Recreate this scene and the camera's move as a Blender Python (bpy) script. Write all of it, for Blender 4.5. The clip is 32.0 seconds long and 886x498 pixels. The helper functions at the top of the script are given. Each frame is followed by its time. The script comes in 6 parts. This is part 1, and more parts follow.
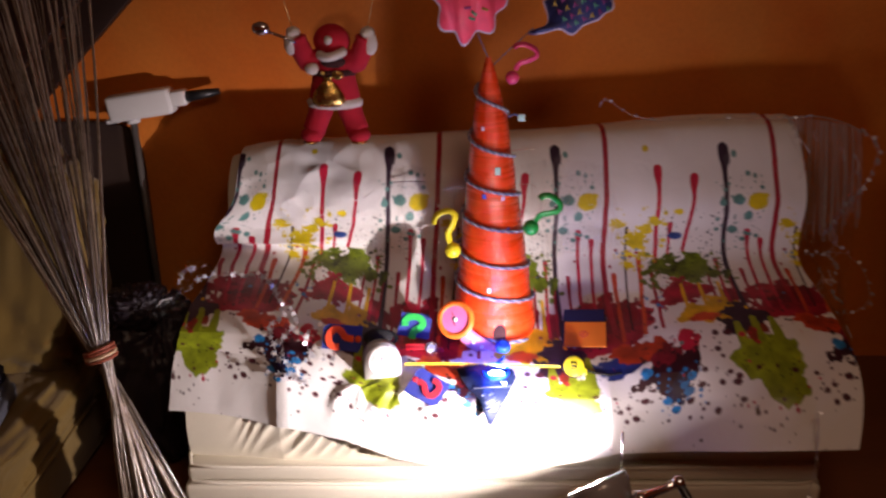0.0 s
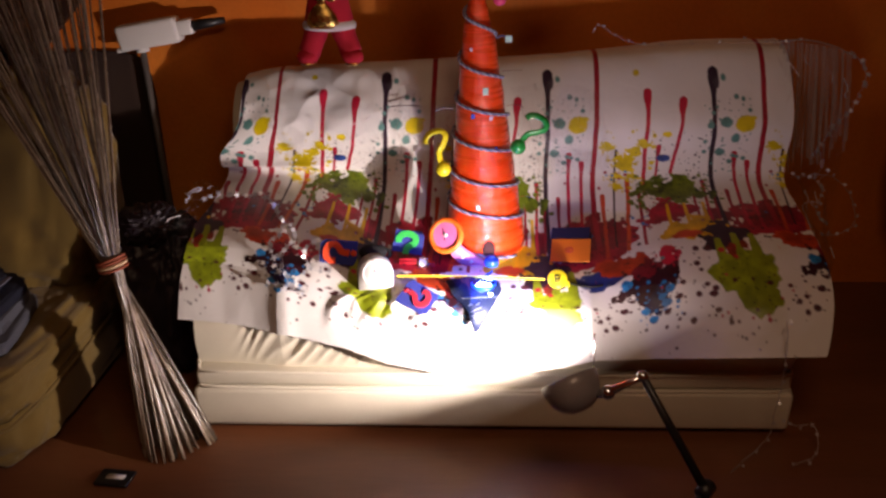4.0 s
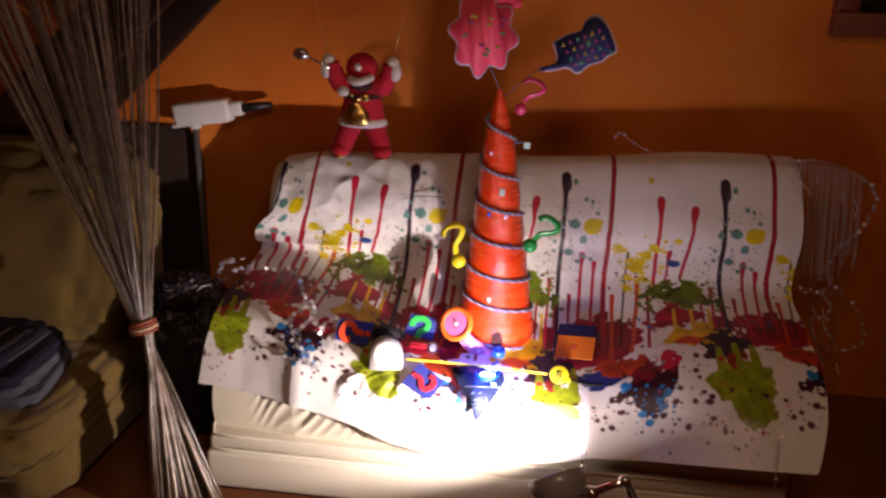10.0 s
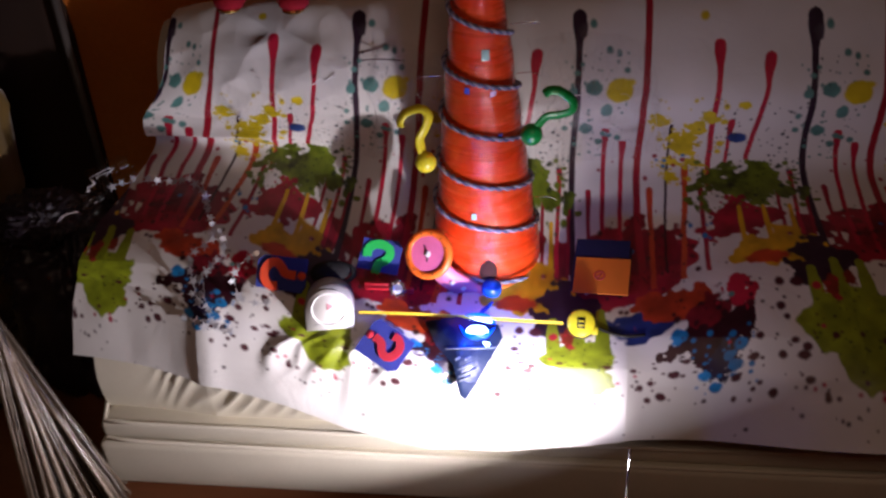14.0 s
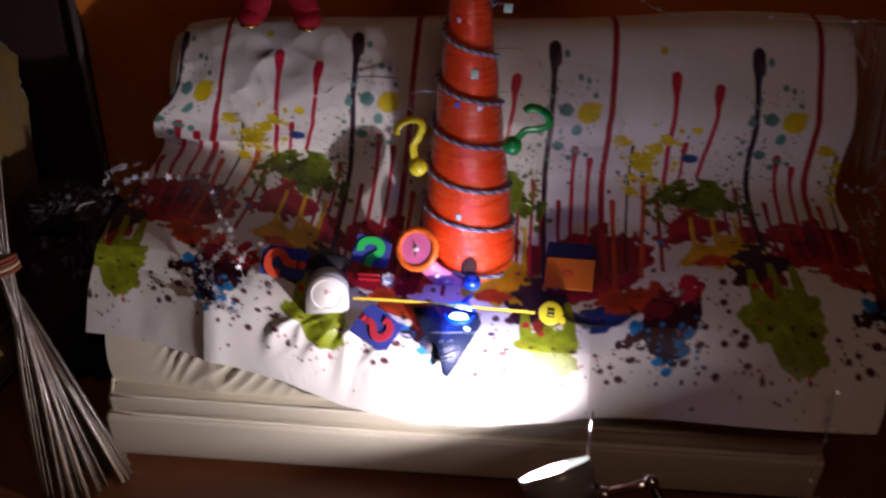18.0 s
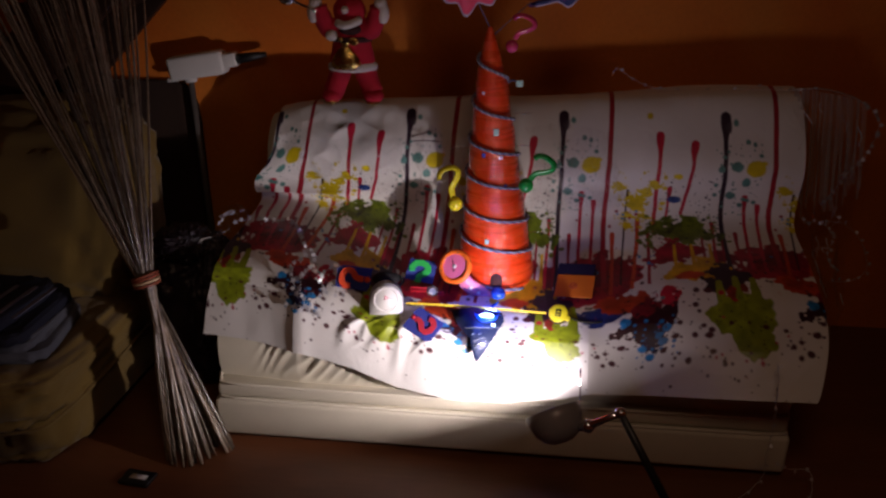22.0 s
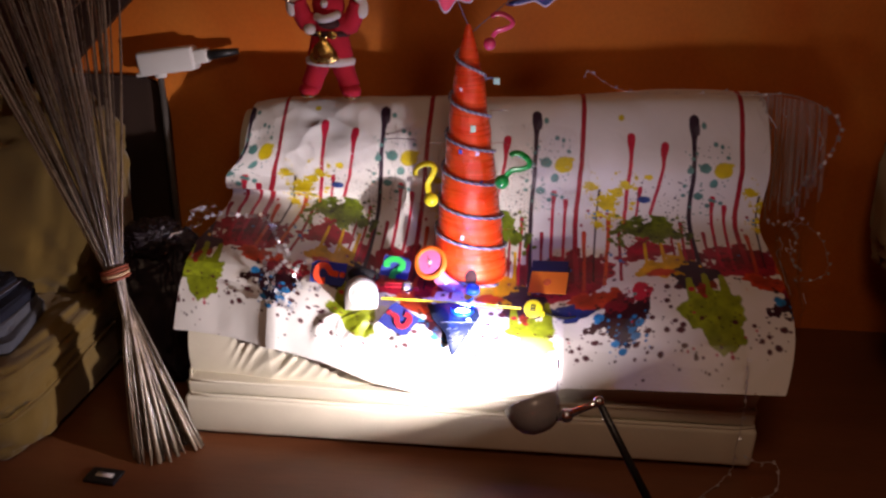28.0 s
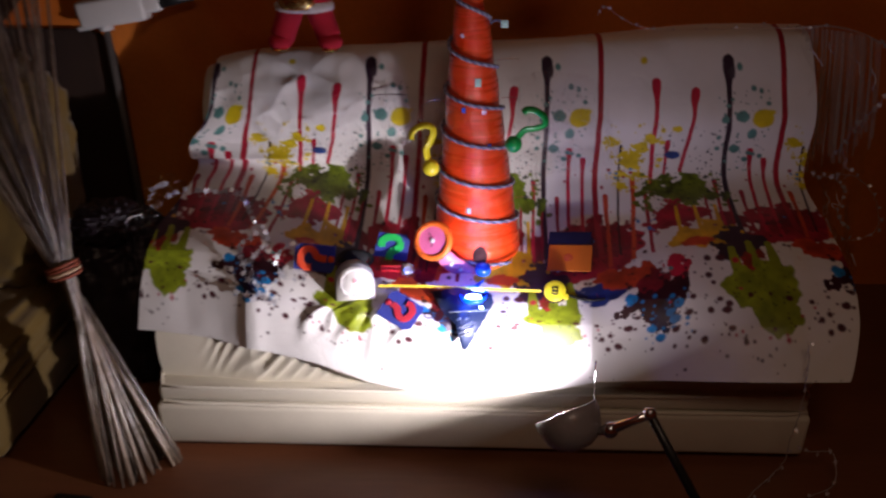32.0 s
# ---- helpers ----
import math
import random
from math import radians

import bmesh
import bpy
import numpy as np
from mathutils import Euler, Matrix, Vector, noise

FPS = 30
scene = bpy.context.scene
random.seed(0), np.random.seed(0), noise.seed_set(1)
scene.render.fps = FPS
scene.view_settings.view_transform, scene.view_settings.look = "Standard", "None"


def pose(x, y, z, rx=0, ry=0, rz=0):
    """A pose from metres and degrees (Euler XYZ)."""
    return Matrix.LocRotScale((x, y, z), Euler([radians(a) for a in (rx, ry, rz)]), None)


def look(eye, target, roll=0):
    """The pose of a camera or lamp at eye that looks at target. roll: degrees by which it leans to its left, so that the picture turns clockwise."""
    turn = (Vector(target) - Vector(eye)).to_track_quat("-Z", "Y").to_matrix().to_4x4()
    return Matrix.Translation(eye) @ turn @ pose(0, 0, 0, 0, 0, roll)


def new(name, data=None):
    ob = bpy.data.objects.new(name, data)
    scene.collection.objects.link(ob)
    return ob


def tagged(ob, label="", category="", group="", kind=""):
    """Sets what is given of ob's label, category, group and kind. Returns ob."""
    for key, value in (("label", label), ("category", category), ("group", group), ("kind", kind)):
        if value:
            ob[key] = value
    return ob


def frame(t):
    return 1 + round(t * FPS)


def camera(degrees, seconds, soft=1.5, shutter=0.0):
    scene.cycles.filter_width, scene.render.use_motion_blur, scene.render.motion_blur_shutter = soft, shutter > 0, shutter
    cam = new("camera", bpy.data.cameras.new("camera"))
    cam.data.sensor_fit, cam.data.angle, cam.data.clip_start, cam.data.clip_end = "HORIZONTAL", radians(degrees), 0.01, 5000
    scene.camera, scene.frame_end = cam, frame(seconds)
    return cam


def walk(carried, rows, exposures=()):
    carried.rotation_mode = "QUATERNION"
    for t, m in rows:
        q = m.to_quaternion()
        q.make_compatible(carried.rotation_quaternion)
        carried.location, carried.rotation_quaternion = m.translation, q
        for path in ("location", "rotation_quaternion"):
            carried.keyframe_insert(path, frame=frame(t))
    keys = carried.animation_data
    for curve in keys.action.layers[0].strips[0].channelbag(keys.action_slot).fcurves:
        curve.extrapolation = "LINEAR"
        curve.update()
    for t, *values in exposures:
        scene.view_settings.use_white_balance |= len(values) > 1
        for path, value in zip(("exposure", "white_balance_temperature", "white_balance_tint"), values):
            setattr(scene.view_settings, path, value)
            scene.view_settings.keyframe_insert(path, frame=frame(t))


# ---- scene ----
# ---------------------------------------------------------------- camera
cam = camera(58.9, 32.0, soft=2.4, shutter=0.5)
METRES, EYE, TILT, LEAN, TURN = 8.6, 1.48, -21.0, 0.0, 0.0
ROWS = [
    (0.0, 0.0, 0.0, 0.0, 0.0, 0.0, -0.0),
    (0.5, 0.0123, 0.0192, 0.0082, 4.05, -1.63, -1.39),
    (1.0, 0.0169, 0.0361, 0.0132, 3.64, -3.18, -1.82),
    (1.5, 0.0104, 0.0639, 0.0231, 1.87, -4.55, -0.54),
    (2.0, 0.0074, 0.0746, 0.0255, -0.44, -6.71, -0.17),
    (2.5, 0.013, 0.0608, 0.0202, 1.7, -5.17, -0.78),
    (3.0, 0.0226, 0.0327, 0.01, 4.54, -4.81, -1.24),
    (3.5, 0.0189, 0.0117, 0.0038, 3.67, -1.97, -0.88),
    (4.0, 0.0112, -0.0118, -0.01, 1.85, -3.68, -0.07),
    (4.5, 0.0171, -0.029, -0.0113, 3.69, -0.2, -1.67),
    (6.5, 0.0113, -0.0616, -0.0189, 3.82, 1.02, -2.71),
    (7.0, 0.0097, -0.0717, -0.018, -1.39, 1.28, -3.11),
    (7.5, 0.0121, -0.0739, -0.0174, -4.8, 2.98, -1.43),
    (8.0, 0.0122, -0.0707, -0.0178, -2.22, 4.16, -2.04),
    (8.5, 0.01, -0.0667, -0.0182, 2.43, 3.12, -3.46),
    (9.0, 0.0175, -0.0587, -0.016, 4.46, 2.71, -3.82),
    (9.5, 0.0262, -0.0484, -0.0123, 7.12, 2.05, -3.93),
    (10.0, 0.0216, -0.0251, -0.0019, 5.05, 1.1, -4.32),
    (10.5, 0.0118, 0.0024, 0.0088, 2.35, -1.31, -2.39),
    (11.0, 0.0132, 0.0337, 0.0168, 6.27, -3.48, -3.01),
    (11.5, 0.0192, 0.0622, 0.0299, 7.86, -5.02, -4.5),
    (12.0, 0.0163, 0.0893, 0.0309, 3.16, -6.26, -1.91),
    (12.5, 0.0131, 0.1021, 0.0282, 2.86, -12.16, -0.57),
    (13.0, 0.0186, 0.0919, 0.0239, 3.87, -11.08, -1.15),
    (13.5, 0.0234, 0.0751, 0.0178, 4.2, -12.87, -0.04),
    (14.0, 0.021, 0.0639, 0.016, 4.48, -11.45, -0.72),
    (14.5, 0.0118, 0.0495, 0.0105, 2.23, -12.25, -2.04),
    (16.5, 0.0265, -0.0048, -0.0015, 4.93, -4.8, -4.28),
    (17.0, 0.0226, 0.0107, 0.0037, 2.02, -5.46, -3.57),
    (17.5, 0.0149, 0.0252, 0.0103, -0.51, -5.83, -3.02),
    (18.0, 0.0163, 0.0396, 0.0111, 2.04, -9.08, -3.11),
    (18.5, 0.0267, 0.0578, 0.0204, 6.5, -9.26, -3.88),
    (19.0, 0.0341, 0.066, 0.0223, 6.92, -10.9, -2.99),
    (19.5, 0.0319, 0.0614, 0.0205, 6.57, -10.74, -2.26),
    (20.0, 0.0195, 0.039, 0.0109, 4.48, -7.88, -2.27),
    (20.5, 0.0192, 0.0183, 0.0047, 1.48, -7.44, -2.29),
    (21.0, 0.0334, -0.0028, -0.0035, 6.19, -5.86, -3.18),
    (21.5, 0.038, -0.0139, -0.0079, 8.31, -7.86, -2.35),
    (22.0, 0.029, -0.024, -0.0046, 6.37, -2.45, -2.29),
    (22.5, 0.0179, -0.0262, -0.0073, 4.85, -3.67, -1.71),
    (23.0, 0.0154, -0.0256, -0.0092, 1.57, -5.41, -1.83),
    (23.5, 0.0193, -0.0257, -0.0083, 4.78, -4.58, -3.34),
    (24.0, 0.0245, -0.0252, -0.0084, 7.39, -4.94, -3.12),
    (24.5, 0.0241, -0.0322, 0.0002, 11.05, 4.16, -5.08),
    (26.5, 0.0247, -0.036, -0.0041, -0.76, 12.25, -0.94),
    (27.0, 0.0225, -0.0301, -0.01, 0.43, 4.46, -1.71),
    (27.5, 0.0212, -0.0268, -0.0122, 2.91, 0.21, -2.14),
    (28.0, 0.0228, -0.0256, -0.0116, 3.19, -1.19, -2.88),
    (28.5, 0.027, -0.0207, -0.0107, 5.66, -2.53, -3.43),
    (29.0, 0.0214, 0.0058, -0.0022, 2.74, -4.58, -2.62),
    (29.5, 0.0138, 0.0299, 0.0093, -1.22, -5.27, -1.52),
    (30.0, 0.0156, 0.0595, 0.015, 0.45, -10.17, -2.28),
    (30.5, 0.0197, 0.0788, 0.0211, 4.3, -13.59, -0.74),
    (31.0, 0.0159, 0.0664, 0.0206, 0.96, -10.0, -0.4),
    (31.5, 0.0081, 0.0417, 0.0121, -1.62, -8.46, -0.04),
    (32.0, 0.0134, 0.0124, -0.0012, 1.67, -5.72, -0.63),
]
EXPOSURES = [(0.0, -0.68, 6900, 12), (2.0, -0.78, 6700, 14), (3.0, -0.73, 7100, 12), (4.0, -0.83, 7500, 11), (7.0, -1.09, 7600, 13), (8.0, -0.81, 7600, 13), (9.0, -0.68, 7600, 13), (11.0, -0.73, 7000, 12), (13.0, -0.98, 6300, 11), (14.0, -1.63, 6300, 10), (17.0, -2.33, 6500, 10), (18.0, -1.98, 6450, 10), (19.0, -1.83, 6400, 10), (20.0, -1.66, 6500, 10), (21.0, -1.84, 6800, 11), (22.0, -2.18, 6800, 11), (24.0, -2.23, 6900, 12), (26.5, 0.52, 8000, 14), (27.0, 0.20, 6800, 13), (28.0, -0.71, 6800, 10), (30.0, -1.55, 6300, 9), (31.0, -1.58, 6300, 9), (32.0, -1.53, 6300, 9)]
walk(cam, [(t, pose(0, 0, EYE, TILT, LEAN, TURN) @ pose(METRES * x, METRES * y, METRES * z, 90 + pitch, roll, yaw)) for t, x, y, z, yaw, pitch, roll in ROWS], EXPOSURES)

# ---------------------------------------------------------------- light
LAMP = Vector((0.325, 1.345, 0.43))
LAMP_AXIS = Vector((-0.381, 0.610, 0.695)).normalized()

world = bpy.data.worlds.new("world")
world.use_nodes = True
world.node_tree.nodes["Background"].inputs[0].default_value = (0.9, 0.6, 0.4, 1)
world.node_tree.nodes["Background"].inputs[1].default_value = 0.02
scene.world = world

# the beam from the filament just inside the mouth: the rim of the shade cuts it off
beam = bpy.data.lights.new("lamp_filament", "SPOT")
beam.energy, beam.color, beam.shadow_soft_size = 105.0, (1.0, 0.88, 0.92), 0.006
beam.spot_size, beam.spot_blend = radians(112), 0.8
FILAMENT = LAMP - LAMP_AXIS * 0.002
new("lamp_filament", beam).matrix_world = look(FILAMENT, FILAMENT + Vector((-0.34, 0.44, -0.21)))

# the soft light of the white reflector round it
bulb = bpy.data.lights.new("lamp_reflector", "AREA")
bulb.shape, bulb.size, bulb.energy, bulb.color, bulb.spread = "DISK", 0.125, 7.9, (1.0, 0.85, 0.93), radians(180)
MOUTH = LAMP + LAMP_AXIS * 0.013
new("lamp_reflector", bulb).matrix_world = look(MOUTH, MOUTH + Vector((-0.40, 0.58, 0.66)))

# unseen fill lamp added overhead to brighten the wall and dark corners
room = bpy.data.lights.new("room_fill", "AREA")
room.shape, room.size, room.energy, room.color = "DISK", 0.8, 23.0, (1.0, 0.66, 0.47)
new("room_fill", room).matrix_world = look((0.4, -0.1, 2.62), (0.4, -0.1, 0))

led = bpy.data.lights.new("led_light", "POINT")
led.energy, led.color, led.shadow_soft_size = 3.2, (0.0, 0.08, 1.0), 0.012

# ---------------------------------------------------------------- materials


def ramp2(nt, fac, lo, hi):
    m = nt.nodes.new("ShaderNodeMapRange")
    m.inputs[3].default_value, m.inputs[4].default_value = lo, hi
    nt.links.new(fac, m.inputs[0])
    return m.outputs[0]


def material(name, base, rough=0.6, metal=0.0, var=0.25, scale=12.0, fine=180.0, bump=0.15, coat=0.0, stretch=(1, 1, 1), rand=0.0, sheen=0.0, base2=None):
    """A surface with broad stains, fine grain, grain-deep relief and uneven gloss."""
    m = bpy.data.materials.new(name)
    m.use_nodes = True
    nt = m.node_tree
    b = nt.nodes["Principled BSDF"]
    tc = nt.nodes.new("ShaderNodeTexCoord")
    mp = nt.nodes.new("ShaderNodeMapping")
    mp.inputs["Scale"].default_value = stretch
    nt.links.new(tc.outputs["Object"], mp.inputs[0])
    outs = []
    for sc, det in ((scale, 4.0), (fine, 3.0)):
        n = nt.nodes.new("ShaderNodeTexNoise")
        n.inputs["Scale"].default_value, n.inputs["Detail"].default_value = sc, det
        nt.links.new(mp.outputs[0], n.inputs["Vector"])
        outs.append(n.outputs[0])
    add = nt.nodes.new("ShaderNodeMath")
    add.operation = "ADD"
    nt.links.new(ramp2(nt, outs[0], 1 - var, 1 + var), add.inputs[0])
    nt.links.new(ramp2(nt, outs[1], -var * 0.5, var * 0.5), add.inputs[1])
    fac = add.outputs[0]
    if rand:
        oi = nt.nodes.new("ShaderNodeObjectInfo")
        mul = nt.nodes.new("ShaderNodeMath")
        mul.operation = "MULTIPLY"
        nt.links.new(fac, mul.inputs[0])
        nt.links.new(ramp2(nt, oi.outputs["Random"], 1 - rand, 1 + rand), mul.inputs[1])
        fac = mul.outputs[0]
    col = nt.nodes.new("ShaderNodeVectorMath")
    col.operation = "SCALE"
    col.inputs[0].default_value = base
    if base2:
        cloud, blend = nt.nodes.new("ShaderNodeTexNoise"), nt.nodes.new("ShaderNodeMix")
        cloud.inputs["Scale"].default_value, cloud.inputs["Detail"].default_value, cloud.inputs["Distortion"].default_value = scale * 0.6, 5.0, 0.8
        nt.links.new(mp.outputs[0], cloud.inputs["Vector"])
        blend.data_type = "RGBA"
        blend.inputs[6].default_value, blend.inputs[7].default_value = (*base, 1), (*base2, 1)
        spread = ramp2(nt, cloud.outputs[0], 0.0, 1.0)
        spread.node.inputs[1].default_value, spread.node.inputs[2].default_value = 0.36, 0.64
        nt.links.new(spread, blend.inputs[0])
        nt.links.new(blend.outputs[2], col.inputs[0])
    nt.links.new(fac, col.inputs["Scale"])
    nt.links.new(col.outputs[0], b.inputs["Base Color"])
    nt.links.new(ramp2(nt, outs[0], max(rough - 0.12, 0.03), min(rough + 0.12, 1)), b.inputs["Roughness"])
    b.inputs["Metallic"].default_value = metal
    b.inputs["Coat Weight"].default_value = coat
    b.inputs["Coat Roughness"].default_value = 0.15
    b.inputs["Sheen Weight"].default_value = sheen
    if bump:
        bp = nt.nodes.new("ShaderNodeBump")
        bp.inputs["Strength"].default_value, bp.inputs["Distance"].default_value = bump, 0.004
        nt.links.new(outs[1], bp.inputs["Height"])
        nt.links.new(bp.outputs[0], b.inputs["Normal"])
    return m


def clear_film(name):
    m = bpy.data.materials.new(name)
    m.use_nodes = True
    nt = m.node_tree
    out = nt.nodes["Material Output"]
    nt.nodes.remove(nt.nodes["Principled BSDF"])
    tr, gl = nt.nodes.new("ShaderNodeBsdfTransparent"), nt.nodes.new("ShaderNodeBsdfGlossy")
    tr.inputs[0].default_value = (0.985, 0.985, 0.985, 1)
    gl.inputs["Roughness"].default_value = 0.10
    fr = nt.nodes.new("ShaderNodeLayerWeight")
    no = nt.nodes.new("ShaderNodeTexNoise")
    tc = nt.nodes.new("ShaderNodeTexCoord")
    nt.links.new(tc.outputs["Object"], no.inputs["Vector"])
    no.inputs["Scale"].default_value, no.inputs["Detail"].default_value, no.inputs["Distortion"].default_value = 34.0, 2.0, 1.4
    bp = nt.nodes.new("ShaderNodeBump")
    bp.inputs["Strength"].default_value, bp.inputs["Distance"].default_value = 1.0, 0.03
    nt.links.new(no.outputs[0], bp.inputs["Height"])
    nt.links.new(bp.outputs[0], gl.inputs["Normal"])
    nt.links.new(bp.outputs[0], fr.inputs["Normal"])
    mx = nt.nodes.new("ShaderNodeMixShader")
    nt.links.new(ramp2(nt, fr.outputs["Facing"], 0.005, 0.20), mx.inputs[0])
    nt.links.new(tr.outputs[0], mx.inputs[1])
    nt.links.new(gl.outputs[0], mx.inputs[2])
    nt.links.new(mx.outputs[0], out.inputs[0])
    return m


def glow(name, colour, strength):
    m = bpy.data.materials.new(name)
    m.use_nodes = True
    b = m.node_tree.nodes["Principled BSDF"]
    b.inputs["Base Color"].default_value = (*(0.7 * c for c in colour), 1)
    b.inputs["Emission Color"].default_value = (*colour, 1)
    b.inputs["Emission Strength"].default_value = strength
    return m


def wound_film(name):
    """Orange thread wound round and round under a crinkled clear wrap."""
    m = material(name, (1.0, 0.058, 0.006), 0.28, var=0.16, scale=10, fine=80, bump=0.85, coat=1.0, stretch=(0.6, 0.6, 7), base2=(1.0, 0.102, 0.018))
    nt = m.node_tree
    b = nt.nodes["Principled BSDF"]
    b.inputs["Coat Roughness"].default_value, b.inputs["Specular IOR Level"].default_value, b.inputs["Metallic"].default_value = 0.08, 0.5, 0.10
    tc, n, bp = nt.nodes.new("ShaderNodeTexCoord"), nt.nodes.new("ShaderNodeTexNoise"), nt.nodes.new("ShaderNodeBump")
    n.inputs["Scale"].default_value, n.inputs["Detail"].default_value, n.inputs["Distortion"].default_value = 30.0, 3.0, 1.5
    nt.links.new(tc.outputs["Object"], n.inputs["Vector"])
    bp.inputs["Strength"].default_value, bp.inputs["Distance"].default_value = 0.65, 0.010
    nt.links.new(n.outputs[0], bp.inputs["Height"])
    nt.links.new(bp.outputs[0], b.inputs["Coat Normal"])
    return m


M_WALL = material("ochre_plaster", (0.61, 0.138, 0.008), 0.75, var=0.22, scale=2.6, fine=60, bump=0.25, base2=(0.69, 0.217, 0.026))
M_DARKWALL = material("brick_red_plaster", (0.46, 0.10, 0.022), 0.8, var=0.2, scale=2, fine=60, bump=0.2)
M_CEIL = material("ceiling_paint", (0.45, 0.28, 0.16), 0.8, var=0.1, scale=2, fine=60)
M_FLOOR = material("red_brown_wood", (0.175, 0.062, 0.026), 0.38, var=0.3, scale=3, fine=40, bump=0.08, stretch=(0.25, 2, 1))
M_RUG = material("dark_rug", (0.045, 0.026, 0.024), 0.95, var=0.5, scale=14, fine=300, bump=0.6)
M_WOODDARK = material("dark_stair_wood", (0.028, 0.0104, 0.0052), 0.5, var=0.3, scale=4, fine=50, stretch=(0.3, 2, 2))
M_FRAME = material("mahogany_frame", (0.20, 0.05, 0.022), 0.45, var=0.25, scale=5, fine=60, stretch=(1, 1, 0.3))
M_POST = material("yellowed_pine", (0.34, 0.20, 0.06), 0.5, var=0.2, scale=6, fine=60, stretch=(2, 2, 0.3))
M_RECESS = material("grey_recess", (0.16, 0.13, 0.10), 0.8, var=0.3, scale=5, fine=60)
M_LEATHER = material("cream_leatherette", (0.66, 0.62, 0.50), 0.42, var=0.1, scale=7, fine=260, bump=0.12)
M_LEATHERB = material("cream_piping", (0.70, 0.66, 0.54), 0.4, var=0.1, scale=9, fine=200)
M_SHADOWLINE = material("black_shadow_line", (0.02, 0.018, 0.016), 0.7)
M_MUSTARD = material("mustard_cover", (0.165, 0.101, 0.017), 0.85, var=0.2, scale=6, fine=320, bump=0.35, sheen=0.2)
M_CREAMCH = material("beige_cover", (0.389, 0.304, 0.161), 0.85, var=0.15, scale=5, fine=300, bump=0.3)
M_STICK = material("silvered_twig", (0.21, 0.165, 0.12), 0.28, var=0.45, scale=20, fine=150, bump=0.25, rand=0.8, coat=0.4)
M_TIE = material("red_brown_band", (0.28, 0.07, 0.035), 0.6, scale=40)
M_TIE2 = material("cream_band", (0.60, 0.42, 0.26), 0.6, scale=40)
M_ORANGE = wound_film("orange_wound_film")
M_ROPE = material("blue_grey_cord", (0.11, 0.12, 0.22), 0.45, var=0.3, scale=60, fine=400)
M_ROPE2 = material("pale_cord", (0.36, 0.36, 0.46), 0.40, var=0.3, scale=60, fine=400)
M_WHITE = material("white_plastic", (0.80, 0.79, 0.76), 0.35, var=0.06, scale=12, fine=200, bump=0.04)
M_POLE = material("dark_pole", (0.10, 0.09, 0.085), 0.4)
M_GREYP = material("grey_plastic", (0.36, 0.36, 0.37), 0.4, var=0.1, scale=12, fine=200, bump=0.05)
M_BLACK = material("black_plastic", (0.012, 0.012, 0.013), 0.4, var=0.2, scale=15, fine=200, bump=0.1)
M_YELLOW = material("yellow_plastic", (0.80, 0.71, 0.03), 0.35, var=0.1, scale=20, fine=200, bump=0.05)
M_TAPE = material("yellow_steel_tape", (0.72, 0.52, 0.04), 0.4, var=0.1, scale=30, fine=200, bump=0.03)
M_GREEN = material("green_plastic", (0.01, 0.33, 0.07), 0.3, var=0.12, scale=20, fine=200, bump=0.05, coat=0.3)
M_PINK = material("pink_plastic", (0.80, 0.07, 0.22), 0.25, var=0.12, scale=20, fine=200, bump=0.05, coat=0.4)
M_BLUE = material("blue_plastic", (0.012, 0.09, 0.62), 0.28, var=0.12, scale=20, fine=200, bump=0.05, coat=0.4)
M_FOAMBLUE = material("blue_foam", (0.035, 0.05, 0.30), 0.9, var=0.15, scale=25, fine=400, bump=0.2)
M_FOAMRED = material("orange_red_foam", (0.88, 0.09, 0.03), 0.85, var=0.1, scale=25, fine=400, bump=0.2)
M_FOAMGREEN = material("green_foam", (0.02, 0.52, 0.10), 0.85, var=0.1, scale=25, fine=400, bump=0.2)
M_CRIMSON = material("crimson_foam", (0.50, 0.02, 0.04), 0.85, var=0.1, scale=25, fine=400, bump=0.2)
M_WATCHO = material("orange_case", (0.90, 0.17, 0.02), 0.35, var=0.1, scale=20, bump=0.05)
M_WATCHP = material("pink_dial", (0.72, 0.16, 0.32), 0.35, var=0.15, scale=25, bump=0.05)
M_STRAP = material("pink_strap", (0.68, 0.20, 0.36), 0.4, var=0.15, scale=25, bump=0.05)
M_CARDO = material("orange_card", (0.78, 0.20, 0.02), 0.55, var=0.08, scale=15, bump=0.05)
M_NAVY = material("navy_card", (0.012, 0.014, 0.06), 0.45, var=0.2, scale=15, bump=0.05)
M_CHROME = material("chrome", (0.78, 0.79, 0.80), 0.12, metal=1.0, var=0.1, scale=30, bump=0.02)
M_SILVER = material("silver_foil", (0.85, 0.84, 0.83), 0.2, metal=1.0, var=0.15, scale=40, bump=0.1)
M_STAR = material("bright_star_foil", (0.62, 0.62, 0.65), 0.32, metal=0.5, var=0.1, scale=40, bump=0.05)
M_GOLD = material("gold_foil", (0.75, 0.52, 0.16), 0.25, metal=1.0, var=0.2, scale=40, fine=120, bump=0.6)
M_FUR = material("white_plush", (0.78, 0.72, 0.68), 0.95, var=0.15, scale=60, fine=500, bump=0.8)
M_FELT = material("red_felt", (0.52, 0.012, 0.035), 0.92, var=0.2, scale=25, fine=500, bump=0.5)
M_DARKFELT = material("dark_felt", (0.05, 0.012, 0.012), 0.92, var=0.2, scale=25, fine=500, bump=0.5)
M_CORDG = material("green_cord", (0.02, 0.18, 0.05), 0.8, scale=60)
M_CORDY = material("yellow_cord", (0.65, 0.40, 0.02), 0.8, scale=60)
